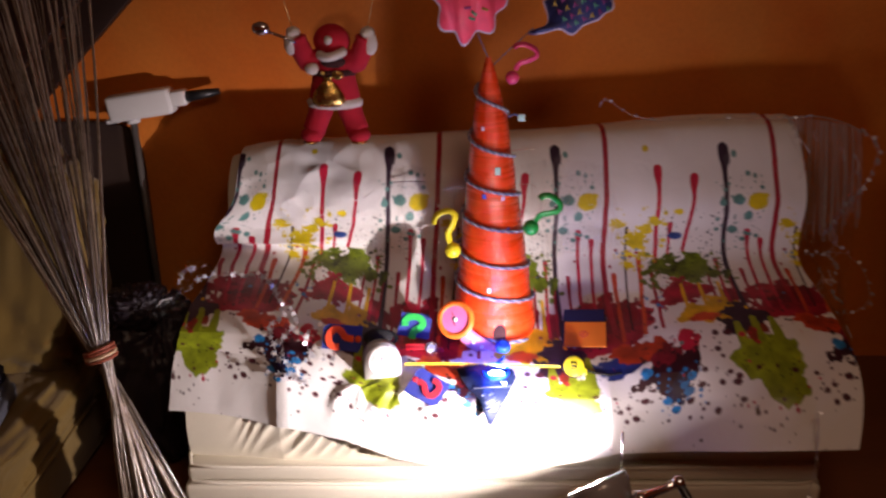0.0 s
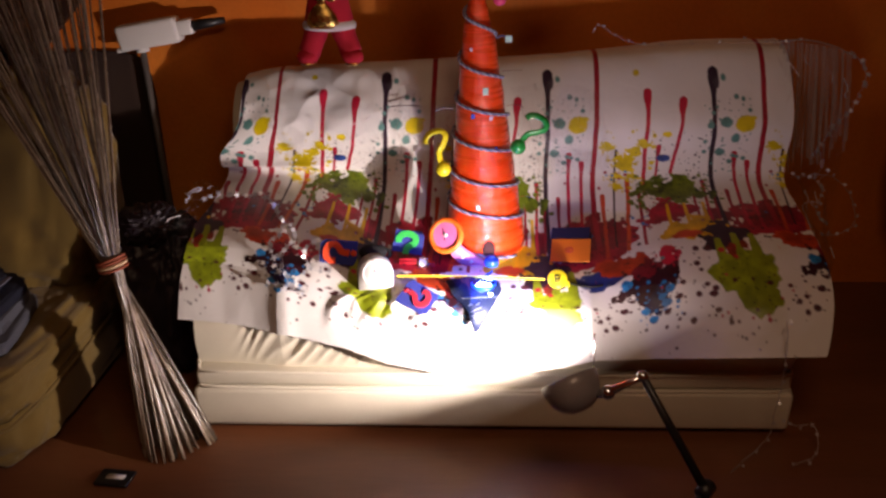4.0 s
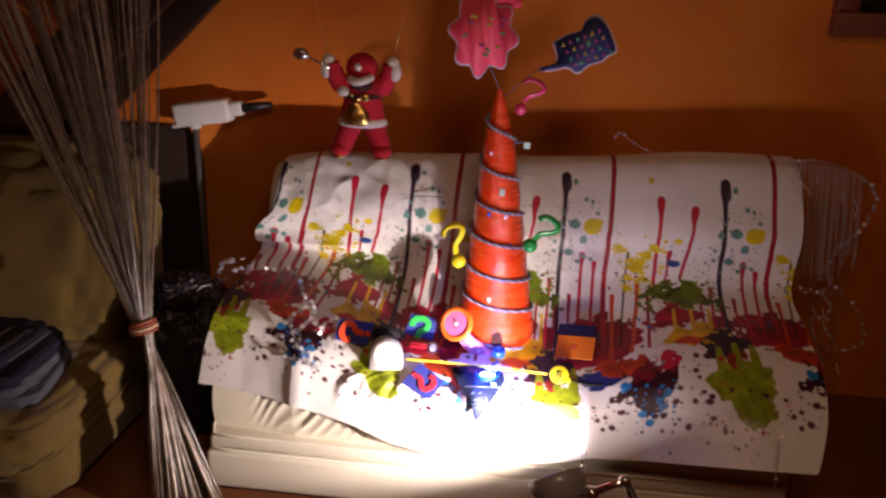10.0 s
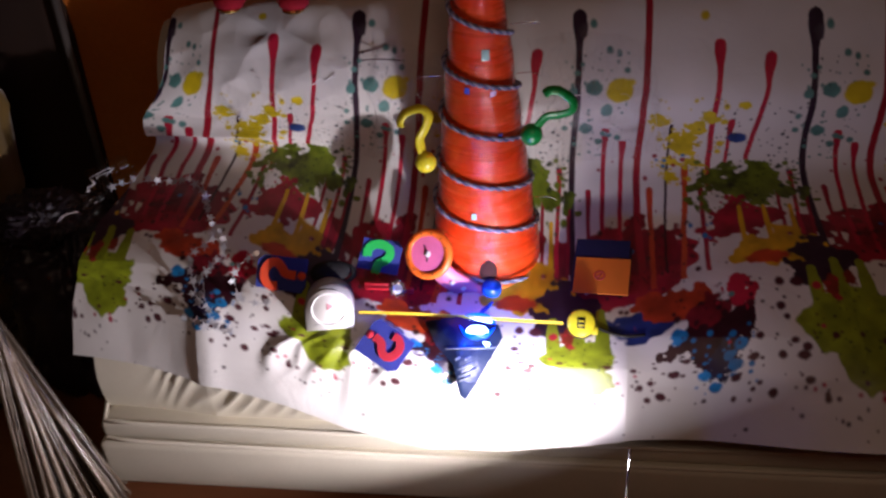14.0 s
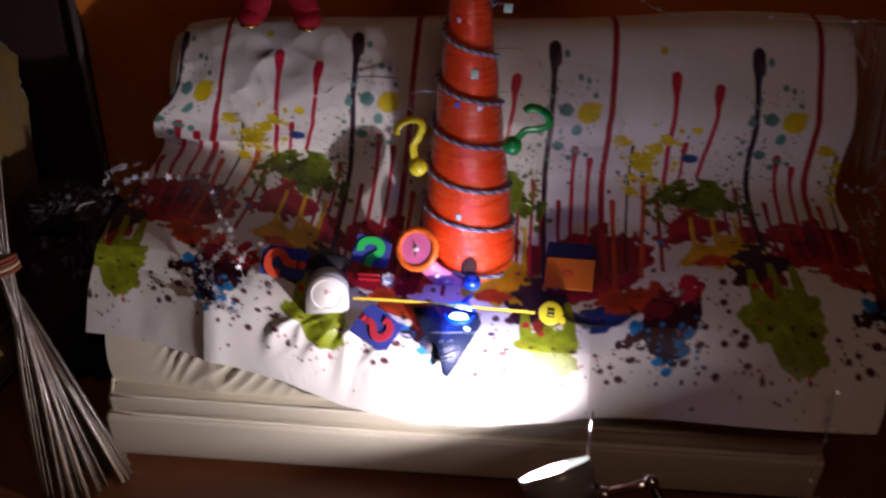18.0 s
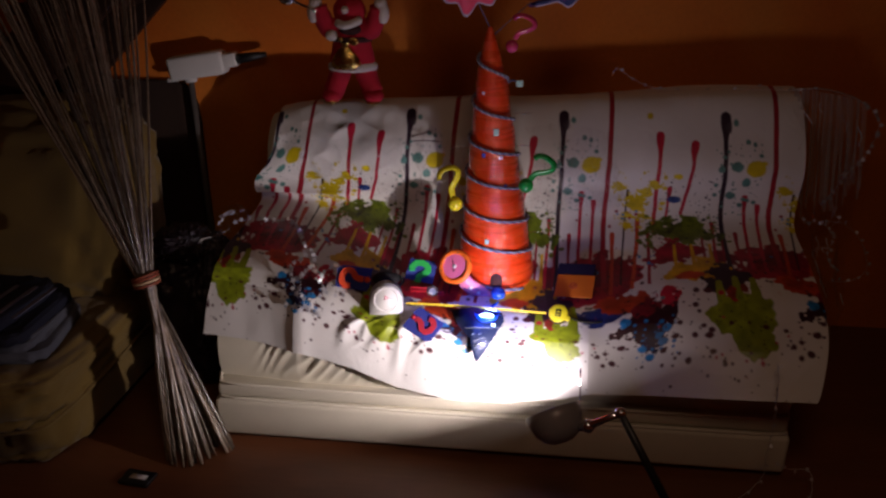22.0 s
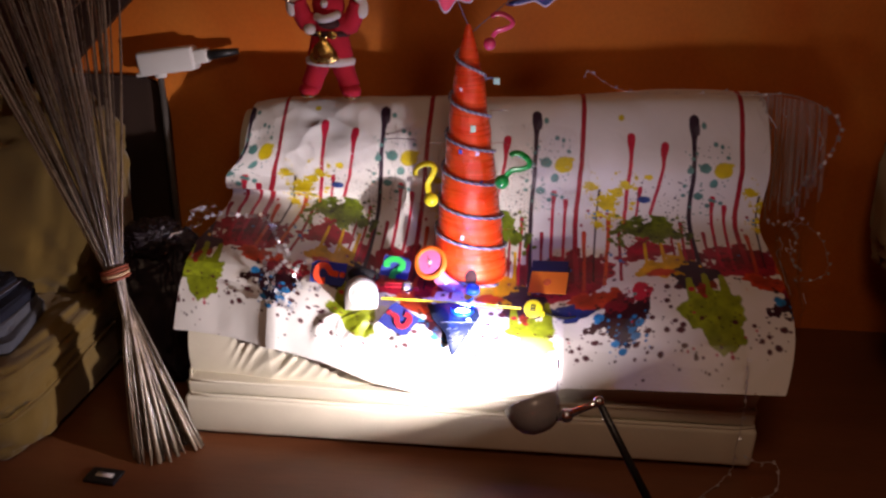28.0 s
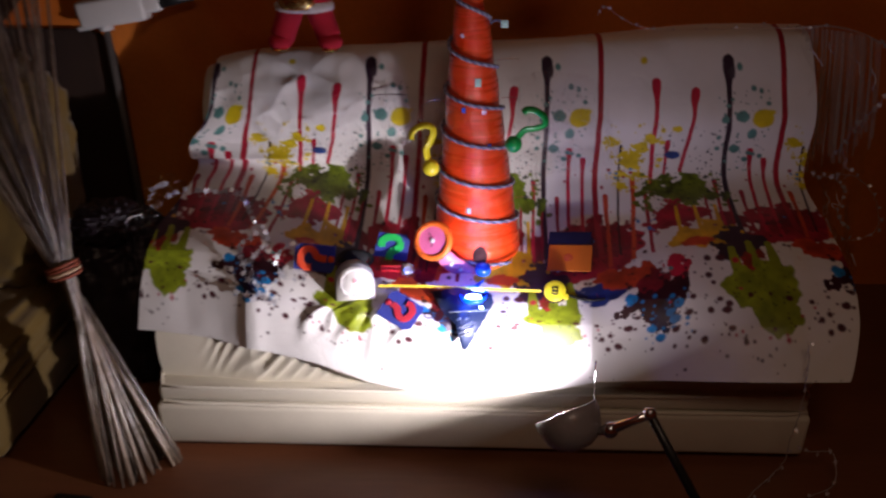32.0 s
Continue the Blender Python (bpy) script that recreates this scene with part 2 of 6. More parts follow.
M_CORDR = material("red_cord", (0.50, 0.02, 0.02), 0.8, scale=60)
M_THREAD = material("gold_thread", (0.55, 0.40, 0.16), 0.4, metal=0.6, bump=0)
M_PINKCARD = material("pink_glitter_card", (0.93, 0.085, 0.17), 0.5, var=0.2, scale=40, fine=300)
M_BLUECARD = material("indigo_glitter_card", (0.03, 0.04, 0.16), 0.45, var=0.25, scale=40, fine=300)
M_RIM = material("pale_card_edge", (0.62, 0.50, 0.60), 0.5)
M_LET1 = material("yellow_print", (0.46, 0.34, 0.05), 0.6)
M_LET2 = material("violet_print", (0.30, 0.05, 0.22), 0.6)
M_LET3 = material("green_print", (0.10, 0.36, 0.22), 0.6)
M_INK = material("black_ink", (0.01, 0.01, 0.01), 0.6)
M_BLACKFELT = material("black_felt", (0.007, 0.007, 0.008), 0.95, var=0.3, scale=25, fine=400, bump=0.4)
M_FOILBAR = material("dull_foil_print", (0.16, 0.19, 0.27), 0.5, var=0.2, scale=40)
M_FAINTRED = material("faint_red_print", (0.62, 0.30, 0.32), 0.5)
M_REDINK = material("red_ink", (0.55, 0.03, 0.05), 0.6)
M_FOIL = material("blue_foil_packet", (0.018, 0.032, 0.10), 0.42, metal=0.2, var=0.3, scale=30, fine=90, bump=0.5, coat=0.5)
M_REDLEATHER = material("red_strap", (0.50, 0.015, 0.03), 0.4, scale=30)
M_MIRRORB = material("blue_mirror_tile", (0.08, 0.16, 0.85), 0.2, metal=0.2, var=0.1, scale=40, bump=0)
M_MIRRORP = material("rosy_mirror_tile", (0.85, 0.62, 0.85), 0.2, metal=0.2, var=0.1, scale=40, bump=0)
M_MIRROR = material("mirror_tile", (0.55, 0.85, 0.78), 0.25, metal=0.15, var=0.1, scale=40, bump=0)
M_DENIM = material("grey_denim", (0.10, 0.105, 0.13), 0.9, var=0.25, scale=20, fine=500, bump=0.5)
M_DARKPANEL = material("dark_brown_panel", (0.034, 0.016, 0.010), 0.95, var=0.4, scale=6, fine=300, bump=0.4)
M_NAVYKNIT = material("navy_knit", (0.010, 0.012, 0.028), 0.92, var=0.3, scale=20, fine=400, bump=0.5)
M_PALEKNIT = material("pale_stripe_knit", (0.16, 0.16, 0.22), 0.92, var=0.2, scale=20, fine=400, bump=0.5)
M_BAG = material("black_plastic_bag", (0.016, 0.011, 0.017), 0.50, var=0.3, scale=14, fine=60, bump=0.25)
M_TIGER1 = material("tawny_plush", (0.26, 0.11, 0.035), 0.95, var=0.25, scale=20, fine=400, bump=0.5)
M_TIGER2 = material("dark_brown_plush", (0.03, 0.016, 0.012), 0.95, var=0.25, scale=20, fine=400, bump=0.5)
M_LAMPBLACK = material("smoked_lamp_shell", (0.26, 0.24, 0.25), 0.36, var=0.2, scale=20, bump=0.02, coat=0.6)
M_LAMPIN = material("white_reflector", (0.60, 0.60, 0.59), 0.35, var=0.03, scale=20, bump=0)
# pale colour for the glints drawn on the clear film
M_GLINT = material("pale_film_glint", (0.80, 0.79, 0.80), 0.18, var=0.1, scale=40, bump=0)
M_FILM = clear_film("clear_plastic_film")
M_FRINGE = bpy.data.materials.new("cloudy_film_strip")
M_FRINGE.use_nodes = True
nt = M_FRINGE.node_tree
b, tr, mx = nt.nodes["Principled BSDF"], nt.nodes.new("ShaderNodeBsdfTransparent"), nt.nodes.new("ShaderNodeMixShader")
b.inputs["Base Color"].default_value, b.inputs["Roughness"].default_value = (0.42, 0.36, 0.33, 1), 0.25
n1, tc, mp = nt.nodes.new("ShaderNodeTexNoise"), nt.nodes.new("ShaderNodeTexCoord"), nt.nodes.new("ShaderNodeMapping")
mp.inputs["Scale"].default_value = (60, 60, 3)
nt.links.new(tc.outputs["Object"], mp.inputs[0])
nt.links.new(mp.outputs[0], n1.inputs["Vector"])
nt.links.new(ramp2(nt, n1.outputs[0], 0.10, 0.55), mx.inputs[0])
nt.links.new(tr.outputs[0], mx.inputs[1])
nt.links.new(b.outputs[0], mx.inputs[2])
nt.links.new(mx.outputs[0], nt.nodes["Material Output"].inputs[0])
M_BULB = glow("lit_bulb", (0.95, 1.0, 1.0), 40.0)
M_LED = glow("lit_led", (0.35, 0.62, 1.0), 40.0)
# blue emission that imitates the halo round the small light
M_LEDHALO = glow("blue_led_halo", (0.0, 0.09, 1.0), 5.0)

# ---------------------------------------------------------------- building helpers


def thing(name, at=(0, 0, 0), label="", category="", group="", kind=""):
    e = new(name)
    e.empty_display_size = 0.05
    e.matrix_basis = at if isinstance(at, Matrix) else Matrix.Translation(at)
    return tagged(e, label, category, group, kind)


def part(name, bm, mat, parent=None, label="", smooth=True):
    """One mesh object from a bmesh in world space, under its thing."""
    me = bpy.data.meshes.new(name)
    bm.normal_update()
    bm.to_mesh(me)
    bm.free()
    for m in mat if isinstance(mat, (list, tuple)) else [mat]:
        me.materials.append(m)
    if smooth:
        me.polygons.foreach_set("use_smooth", [True] * len(me.polygons))
    o = new(name, me)
    if parent:
        o.parent = parent
        o.matrix_parent_inverse = parent.matrix_basis.inverted()
    return tagged(o, label)


def box(c, size, bevel=0.004, rot=None, seg=2, bm=None):
    bm = bm or bmesh.new()
    r = bmesh.ops.create_cube(bm, size=1)
    vs = r["verts"]
    bmesh.ops.scale(bm, vec=size, verts=vs)
    if bevel:
        es = list({e for v in vs for e in v.link_edges})
        g = bmesh.ops.bevel(bm, geom=es, offset=bevel, segments=seg, affect="EDGES", profile=0.5)
        vs = list({v for f in g["faces"] for v in f.verts} | {v for v in vs if v.is_valid})
        vs = [v for v in bm.verts if v in set(vs)]
    m = Matrix.Translation(c) @ (rot.to_4x4() if rot else Matrix())
    bmesh.ops.transform(bm, matrix=m, verts=vs)
    return bm


def tube(pts, rad, n=8, bm=None, caps=True, flat=1.0):
    """A tube along points; rad is a number or one for each point."""
    bm = bm or bmesh.new()
    pts = [Vector(p) for p in pts]
    rad = rad if isinstance(rad, (list, tuple)) else [rad] * len(pts)
    rings, side = [], None
    for i, p in enumerate(pts):
        d = (pts[min(i + 1, len(pts) - 1)] - pts[max(i - 1, 0)]).normalized()
        if side is None:
            side = d.orthogonal().normalized()
        side = (side - d * side.dot(d)).normalized()
        up = d.cross(side)
        rings.append([bm.verts.new(p + (side * math.cos(a) + up * math.sin(a) * flat) * rad[i]) for a in (2 * math.pi * k / n for k in range(n))])
    for a, b in zip(rings, rings[1:]):
        for k in range(n):
            bm.faces.new((a[k], a[(k + 1) % n], b[(k + 1) % n], b[k]))
    if caps:
        bm.faces.new(rings[0][::-1])
        bm.faces.new(rings[-1])
    return bm


def lathe(profile, m=None, n=32, bm=None):
    """Turns (radius, height) round z."""
    bm = bm or bmesh.new()
    m = m or Matrix()
    rings = [[bm.verts.new(m @ Vector((r * math.cos(a), r * math.sin(a), h))) for a in (2 * math.pi * k / n for k in range(n))] for r, h in profile]
    for a, b in zip(rings, rings[1:]):
        for k in range(n):
            bm.faces.new((a[k], a[(k + 1) % n], b[(k + 1) % n], b[k]))
    return bm


def ball(c, r, bm=None, u=18, v=12, scale=(1, 1, 1), rot=None):
    bm = bm or bmesh.new()
    m = Matrix.Translation(c) @ (rot.to_4x4() if rot else Matrix()) @ Matrix.Diagonal((*scale, 1))
    bmesh.ops.create_uvsphere(bm, u_segments=u, v_segments=v, radius=r, matrix=m)
    return bm


def slab(outline, thick, m, bevel=0.0):
    """A flat shape of some thickness from an outline in its own plane."""
    bm = bmesh.new()
    lo = [bm.verts.new((x, y, 0)) for x, y in outline]
    hi = [bm.verts.new((x, y, thick)) for x, y in outline]
    k = len(outline)
    bm.faces.new(hi)
    bm.faces.new(lo[::-1])
    for i in range(k):
        bm.faces.new((lo[i], lo[(i + 1) % k], hi[(i + 1) % k], hi[i]))
    bmesh.ops.recalc_face_normals(bm, faces=bm.faces[:])
    bmesh.ops.transform(bm, matrix=m, verts=bm.verts[:])
    return bm


def ribbon(pts, width, thick, m):
    """A flat band along points of a plane."""
    left, right = [], []
    for i, p in enumerate(pts):
        d = (Vector(pts[min(i + 1, len(pts) - 1)]) - Vector(pts[max(i - 1, 0)])).normalized()
        q = Vector((-d.y, d.x))
        w = width[i] if isinstance(width, list) else width
        left.append(Vector(p) + q * w / 2)
        right.append(Vector(p) - q * w / 2)
    return slab([(v.x, v.y) for v in left + right[::-1]], thick, m)


def curve(pts, per=8):
    """Points on a smooth line through the given ones."""
    pts = [Vector(p) for p in pts]
    out = []
    for i in range(len(pts) - 1):
        a, b, c, d = pts[max(i - 1, 0)], pts[i], pts[i + 1], pts[min(i + 2, len(pts) - 1)]
        for k in range(per):
            t = k / per
            out.append(0.5 * (2 * b + (c - a) * t + (2 * a - 5 * b + 4 * c - d) * t * t + (3 * b - a - 3 * c + d) * t**3))
    return out + [pts[-1]]


TABLE = np.random.RandomState(7).rand(256, 256) * 2 - 1


def field(x, y, seed=0):
    """Smooth noise between -1 and 1 on arrays."""
    x, y = np.asarray(x, float) + 31.7 * seed, np.asarray(y, float) + 17.3 * seed
    i, j = np.floor(x).astype(int), np.floor(y).astype(int)
    f, g = x - i, y - j
    f, g = f * f * (3 - 2 * f), g * g * (3 - 2 * g)
    t = lambda a, b: TABLE[(i + a) % 256, (j + b) % 256]
    return (t(0, 0) * (1 - f) + t(1, 0) * f) * (1 - g) + (t(0, 1) * (1 - f) + t(1, 1) * f) * g


def grid_mesh(name, xyz, mat, parent=None, label="", colour=None):
    """A sheet from an array of rows of points."""
    r, c, _ = xyz.shape
    idx = np.arange(r * c).reshape(r, c)
    f = np.stack([idx[:-1, :-1], idx[:-1, 1:], idx[1:, 1:], idx[1:, :-1]], -1).reshape(-1, 4)
    me = bpy.data.meshes.new(name)
    me.vertices.add(r * c)
    me.vertices.foreach_set("co", xyz.reshape(-1).astype(np.float32))
    me.loops.add(f.size)
    me.loops.foreach_set("vertex_index", f.reshape(-1).astype(np.int32))
    me.polygons.add(len(f))
    me.polygons.foreach_set("loop_start", np.arange(0, f.size, 4, dtype=np.int32))
    me.update(calc_edges=True)
    me.polygons.foreach_set("use_smooth", [True] * len(f))
    if colour is not None:
        at = me.color_attributes.new("print", "FLOAT_COLOR", "POINT")
        at.data.foreach_set("color", np.concatenate([colour, np.ones((len(colour), 1))], 1).reshape(-1).astype(np.float32))
    me.materials.append(mat)
    o = new(name, me)
    if parent:
        o.parent = parent
        o.matrix_parent_inverse = parent.matrix_basis.inverted()
    return tagged(o, label)


# ---------------------------------------------------------------- room
def plain_wall(name, c, size, mat):
    return tagged(part(name, box(c, size, 0), mat, smooth=False), "", "wall", kind="structure")


WALL_Y = 2.70
OPEN = (1.265, 2.35, 1.45, 1.95)  # hatch opening: x from, x to, z from, z to
bm = box(((-2.7 + OPEN[0]) / 2, WALL_Y + 0.075, 1.35), (OPEN[0] + 2.7, 0.15, 2.7), 0)
box(((OPEN[1] + 3.3) / 2, WALL_Y + 0.075, 1.35), (3.3 - OPEN[1], 0.15, 2.7), 0, bm=bm)
box(((OPEN[0] + OPEN[1]) / 2, WALL_Y + 0.075, OPEN[2] / 2), (OPEN[1] - OPEN[0], 0.15, OPEN[2]), 0, bm=bm)
box(((OPEN[0] + OPEN[1]) / 2, WALL_Y + 0.075, (OPEN[3] + 2.7) / 2), (OPEN[1] - OPEN[0], 0.15, 2.7 - OPEN[3]), 0, bm=bm)
tagged(part("wall_north", bm, M_WALL, smooth=False), "ochre orange plastered wall behind the sofa", "wall", kind="structure")
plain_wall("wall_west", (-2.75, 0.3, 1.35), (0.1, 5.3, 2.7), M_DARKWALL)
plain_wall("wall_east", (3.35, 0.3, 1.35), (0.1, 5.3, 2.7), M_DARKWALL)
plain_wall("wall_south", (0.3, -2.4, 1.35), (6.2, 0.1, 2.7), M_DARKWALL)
tagged(part("ceiling", box((0.3, 0.3, 2.75), (6.2, 5.5, 0.1), 0), M_CEIL, smooth=False), "plain warm ceiling", "ceiling", kind="structure")
tagged(part("floor", box((0.3, 0.3, -0.05), (6.2, 5.5, 0.1), 0), M_FLOOR, smooth=False), "reddish-brown polished wooden floor", "floor", kind="structure")

hatch = tagged(thing("window_1", (1.81, WALL_Y, 1.375), kind="structure"), "mahogany-framed wall hatch looking into a dim recess", "window")
part("window_frame", box((1.237, WALL_Y - 0.012, 1.76), (0.075, 0.06, 0.78), 0.006), M_FRAME, hatch)
part("window_frame", box((2.38, WALL_Y - 0.012, 1.76), (0.075, 0.06, 0.78), 0.006), M_FRAME, hatch)
part("window_sill", box((1.81, WALL_Y - 0.016, 1.412), (1.22, 0.075, 0.078), 0.006), M_FRAME, hatch)
part("window_header", box((1.81, WALL_Y - 0.014, 2.035), (1.07, 0.06, 0.17), 0.006), M_FRAME, hatch)
part("mullion", box((1.806, WALL_Y + 0.05, 1.70), (0.14, 0.07, 0.51), 0.005), M_POST, hatch, "yellowed pine post")
part("mullion_edge", box((1.89, WALL_Y + 0.06, 1.703), (0.03, 0.05, 0.51), 0.004), M_FRAME, hatch)
part("inner_rail", box((1.49, WALL_Y + 0.1, 1.935), (0.45, 0.04, 0.03), 0.004), M_WOODDARK, hatch)
part("dark_ledge", box((1.46, WALL_Y + 0.10, 1.488), (0.36, 0.12, 0.075), 0.006), M_BLACK, hatch, "black box on the sill")
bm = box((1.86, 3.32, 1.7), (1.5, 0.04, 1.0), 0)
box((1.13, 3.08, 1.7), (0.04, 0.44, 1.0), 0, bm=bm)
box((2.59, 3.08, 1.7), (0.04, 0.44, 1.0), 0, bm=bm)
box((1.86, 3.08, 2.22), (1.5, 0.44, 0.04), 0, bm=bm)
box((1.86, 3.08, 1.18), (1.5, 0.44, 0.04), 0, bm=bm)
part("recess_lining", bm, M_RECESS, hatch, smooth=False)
part("pale_notice", box((1.70, 3.285, 1.74), (0.10, 0.01, 0.17), 0.002), M_GREYP, hatch, "pale paper pinned in the recess")

# staircase that climbs along the wall
stairs = thing("staircase", (-2.4, 2.33, 0.0), "dark wooden staircase climbing along the wall", "staircase", kind="structure")
RISE, GOING = 0.193, 0.20
for i in range(13):
    x0 = -2.44 + i * GOING
    z0 = 0.05 + (i + 1) * RISE
    part("tread", box((x0 + 0.12, 2.46, z0 + 0.02), (0.25, 0.46, 0.036), 0.005), M_WOODDARK, stairs)
    if i:
        part("riser", box((x0 + 0.012, 2.46, z0 - RISE / 2 + 0.002), (0.02, 0.44, RISE - 0.04), 0.002), M_WOODDARK, stairs)
ang = math.atan2(RISE, GOING)
for y in (2.245, 2.68):
    rot = Matrix.Rotation(-ang, 3, "Y")
    part("stringer", box((-1.17, y, 1.305), (3.5, 0.035, 0.19), 0.005, rot), M_WOODDARK, stairs)

rug = thing("rug", (0.2, 0.2, 0.0), "dark patterned rug on the wooden floor", "rug")
xs, ys = np.meshgrid(np.linspace(-1.5, 2.0, 120), np.linspace(-1.2, 1.335, 90))
grid_mesh("rug_sheet", np.stack([xs, ys - 0.017 * xs, 0.011 + 0.0025 * field(xs * 9, ys * 9, 3)], -1), M_RUG, rug)
part("rug_border", box((0.25, 1.330, 0.006), (3.5, 0.03, 0.011), 0.004, Matrix.Rotation(-0.017, 3, "Z")), M_TIGER2, rug)

# ---------------------------------------------------------------- tablecloth surface over the sofa
STATION_X = (-0.70, 0.15, 0.95)
STATIONS = np.array([
    [(2.58, 0.85), (2.45, 0.905), (2.375, 0.84), (2.335, 0.74), (2.345, 0.655), (2.335, 0.585), (2.20, 0.562), (2.05, 0.548), (1.92, 0.528), (1.83, 0.49), (1.785, 0.43), (1.755, 0.355)],
    [(2.53, 0.92), (2.43, 0.93), (2.33, 0.85), (2.265, 0.755), (2.25, 0.665), (2.215, 0.59), (2.13, 0.515), (2.02, 0.472), (1.91, 0.455), (1.80, 0.435), (1.725, 0.40), (1.67, 0.335)],
    [(2.48, 0.985), (2.40, 0.96), (2.31, 0.855), (2.25, 0.765), (2.24, 0.675), (2.20, 0.605), (2.10, 0.57), (1.99, 0.55), (1.88, 0.525), (1.77, 0.485), (1.68, 0.43), (1.614, 0.352)],
])
NSEG = len(STATIONS[0]) - 1


def drape(x, s):
    """y and z of the cloth at x, a share s of the way from its top edge to its hem."""
    x, s = np.asarray(x, float), np.asarray(s, float)
    f = np.clip(s * NSEG, 0, NSEG - 1e-9)
    i = f.astype(int)
    t = (f - i)[..., None]

    def spline(p):
        a, b, c, d = (p[np.clip(i + k, 0, NSEG)] for k in (-1, 0, 1, 2))
        return 0.5 * (2 * b + (c - a) * t + (2 * a - 5 * b + 4 * c - d) * t * t + (3 * b - a - 3 * c + d) * t**3)

    droop = np.clip((-0.50 - x) / 0.20, 0, 1) ** 1.5 * np.exp(-((s / 0.17) ** 2))
    w = np.clip((x - STATION_X[0]) / (STATION_X[1] - STATION_X[0]), 0, 1)[..., None]
    q = np.clip((x - STATION_X[1]) / (STATION_X[2] - STATION_X[1]), 0, 1)[..., None]
    w, q = w * w * (3 - 2 * w), q * q * (3 - 2 * q)
    l, m, r = (spline(p) for p in STATIONS)
    yz = np.where((x < STATION_X[1])[..., None], l * (1 - w) + m * w, m * (1 - q) + r * q)
    return yz + droop[..., None] * np.array((0.03, -0.055))


def on_cloth(x, s, lift=0.0, turn=0.0):
    """A pose that stands on the cloth: its z away from it, its y up the slope."""
    y, z = drape(x, s)
    y1, z1 = drape(x, s - 0.02)
    ya, za = drape(x + 0.02, s)
    up = Vector((0, float(y1 - y), float(z1 - z))).normalized()
    ax = Vector((0.02, float(ya - y), float(za - z))).normalized()
    nz = ax.cross(up).normalized()
    ax = up.cross(nz)
    m = Matrix((ax, up, nz)).transposed().to_4x4()
    m.translation = Vector((x, float(y), float(z))) + nz * lift
    return m @ Matrix.Rotation(radians(turn), 4, "Z")


# ---------------------------------------------------------------- sofa
sofa = thing("sofa", (0.16, 2.2, 0.0), "low armless cream leatherette sofa under a tablecloth", "sofa")
# its black colour paints the shadow line where the sofa meets the floor
part("shade_plinth", box((0.16, 2.2, 0.012), (1.64, 0.90, 0.024), 0.004), M_SHADOWLINE, sofa, "recessed strip, black to give the shadow line under the sofa")
part("base", box((0.16, 2.178, 0.081), (1.70, 0.914, 0.126), 0.014, seg=3), M_LEATHER, sofa)
rail = part("rail", box((0.16, 2.185, 0.168), (1.685, 0.895, 0.046), 0.012, seg=3), M_LEATHER, sofa)
for z, y in ((0.146, 1.730), (0.192, 1.738)):
    part("piping", tube([(-0.683, 2.55, z), (-0.690, 1.80, z), (-0.67, y + 0.006, z), (-0.60, y, z + 0.001), (0.2, y - 0.003, z - 0.002), (0.95, y, z + 0.001), (1.0, y + 0.01, z), (1.01, 1.80, z), (1.005, 2.55, z)], 0.0055, 8), M_LEATHERB, rail)

# seat cushion: follows the cloth on top and has a gathered front


def fall(x, s):
    """How far the front turns back towards the end of the seat."""
    return 0.085 * (1 - np.exp(-np.clip(-0.43 - x, 0, 1) / 0.25)) * np.clip((s - 0.76) / 0.08, 0, 1)


nx, npf = 520, 34
X = np.linspace(-0.685, 1.005, nx)
rows = []
for s in np.linspace(0.42, 0.84, 26):
    yz = drape(X, np.full(nx, s))
    rows.append(np.stack([X, yz[:, 0] + 0.006 + fall(X, s), yz[:, 1] - 0.016], -1))
y0, z0 = rows[-1][:, 1], rows[-1][:, 2]
gather = np.exp(-((X + 0.31) / 0.22) ** 4)
for k in range(1, npf + 1):
    t = k / npf
    z = z0 * (1 - t) + 0.186 * t
    yb = y0 * (1 - t) ** 2 + (1 - (1 - t) ** 2) * (1.772 + 0.5 * fall(X, 1) - 0.026 * math.sin(math.pi * t))
    ph = (X + 0.20 * t) * 150 + 5.0 * field(X * 11 + t * 0.6, z * 2, 4)
    pleat = (1 - 2 * np.abs(np.sin(ph / 2)) ** 0.7) * (0.25 + 0.75 * np.abs(field(X * 15 + t, z * 2, 6)))
    yb = yb - 0.019 * pleat * gather * math.sin(math.pi * min(1, t * 1.05)) ** 0.7 - 0.005 * field(X * 5, z * 9, 5)
    rows.append(np.stack([X + 0.004 * pleat * gather, yb, z], -1))
grid_mesh("seat_cushion", np.array(rows), M_LEATHER, sofa, "gathered cream seat cushion")
for xe, nm in ((-0.685, -1), (1.005, 1)):
    bm = bmesh.new()
    side = [r[0 if nm < 0 else -1] for r in rows]
    vs = [bm.verts.new(p) for p in side] + [bm.verts.new((xe, 2.3, 0.186))]
    bm.faces.new(vs)
    bmesh.ops.triangulate(bm, faces=bm.faces[:])
    part("cushion_end", bm, M_LEATHER, sofa, smooth=False)
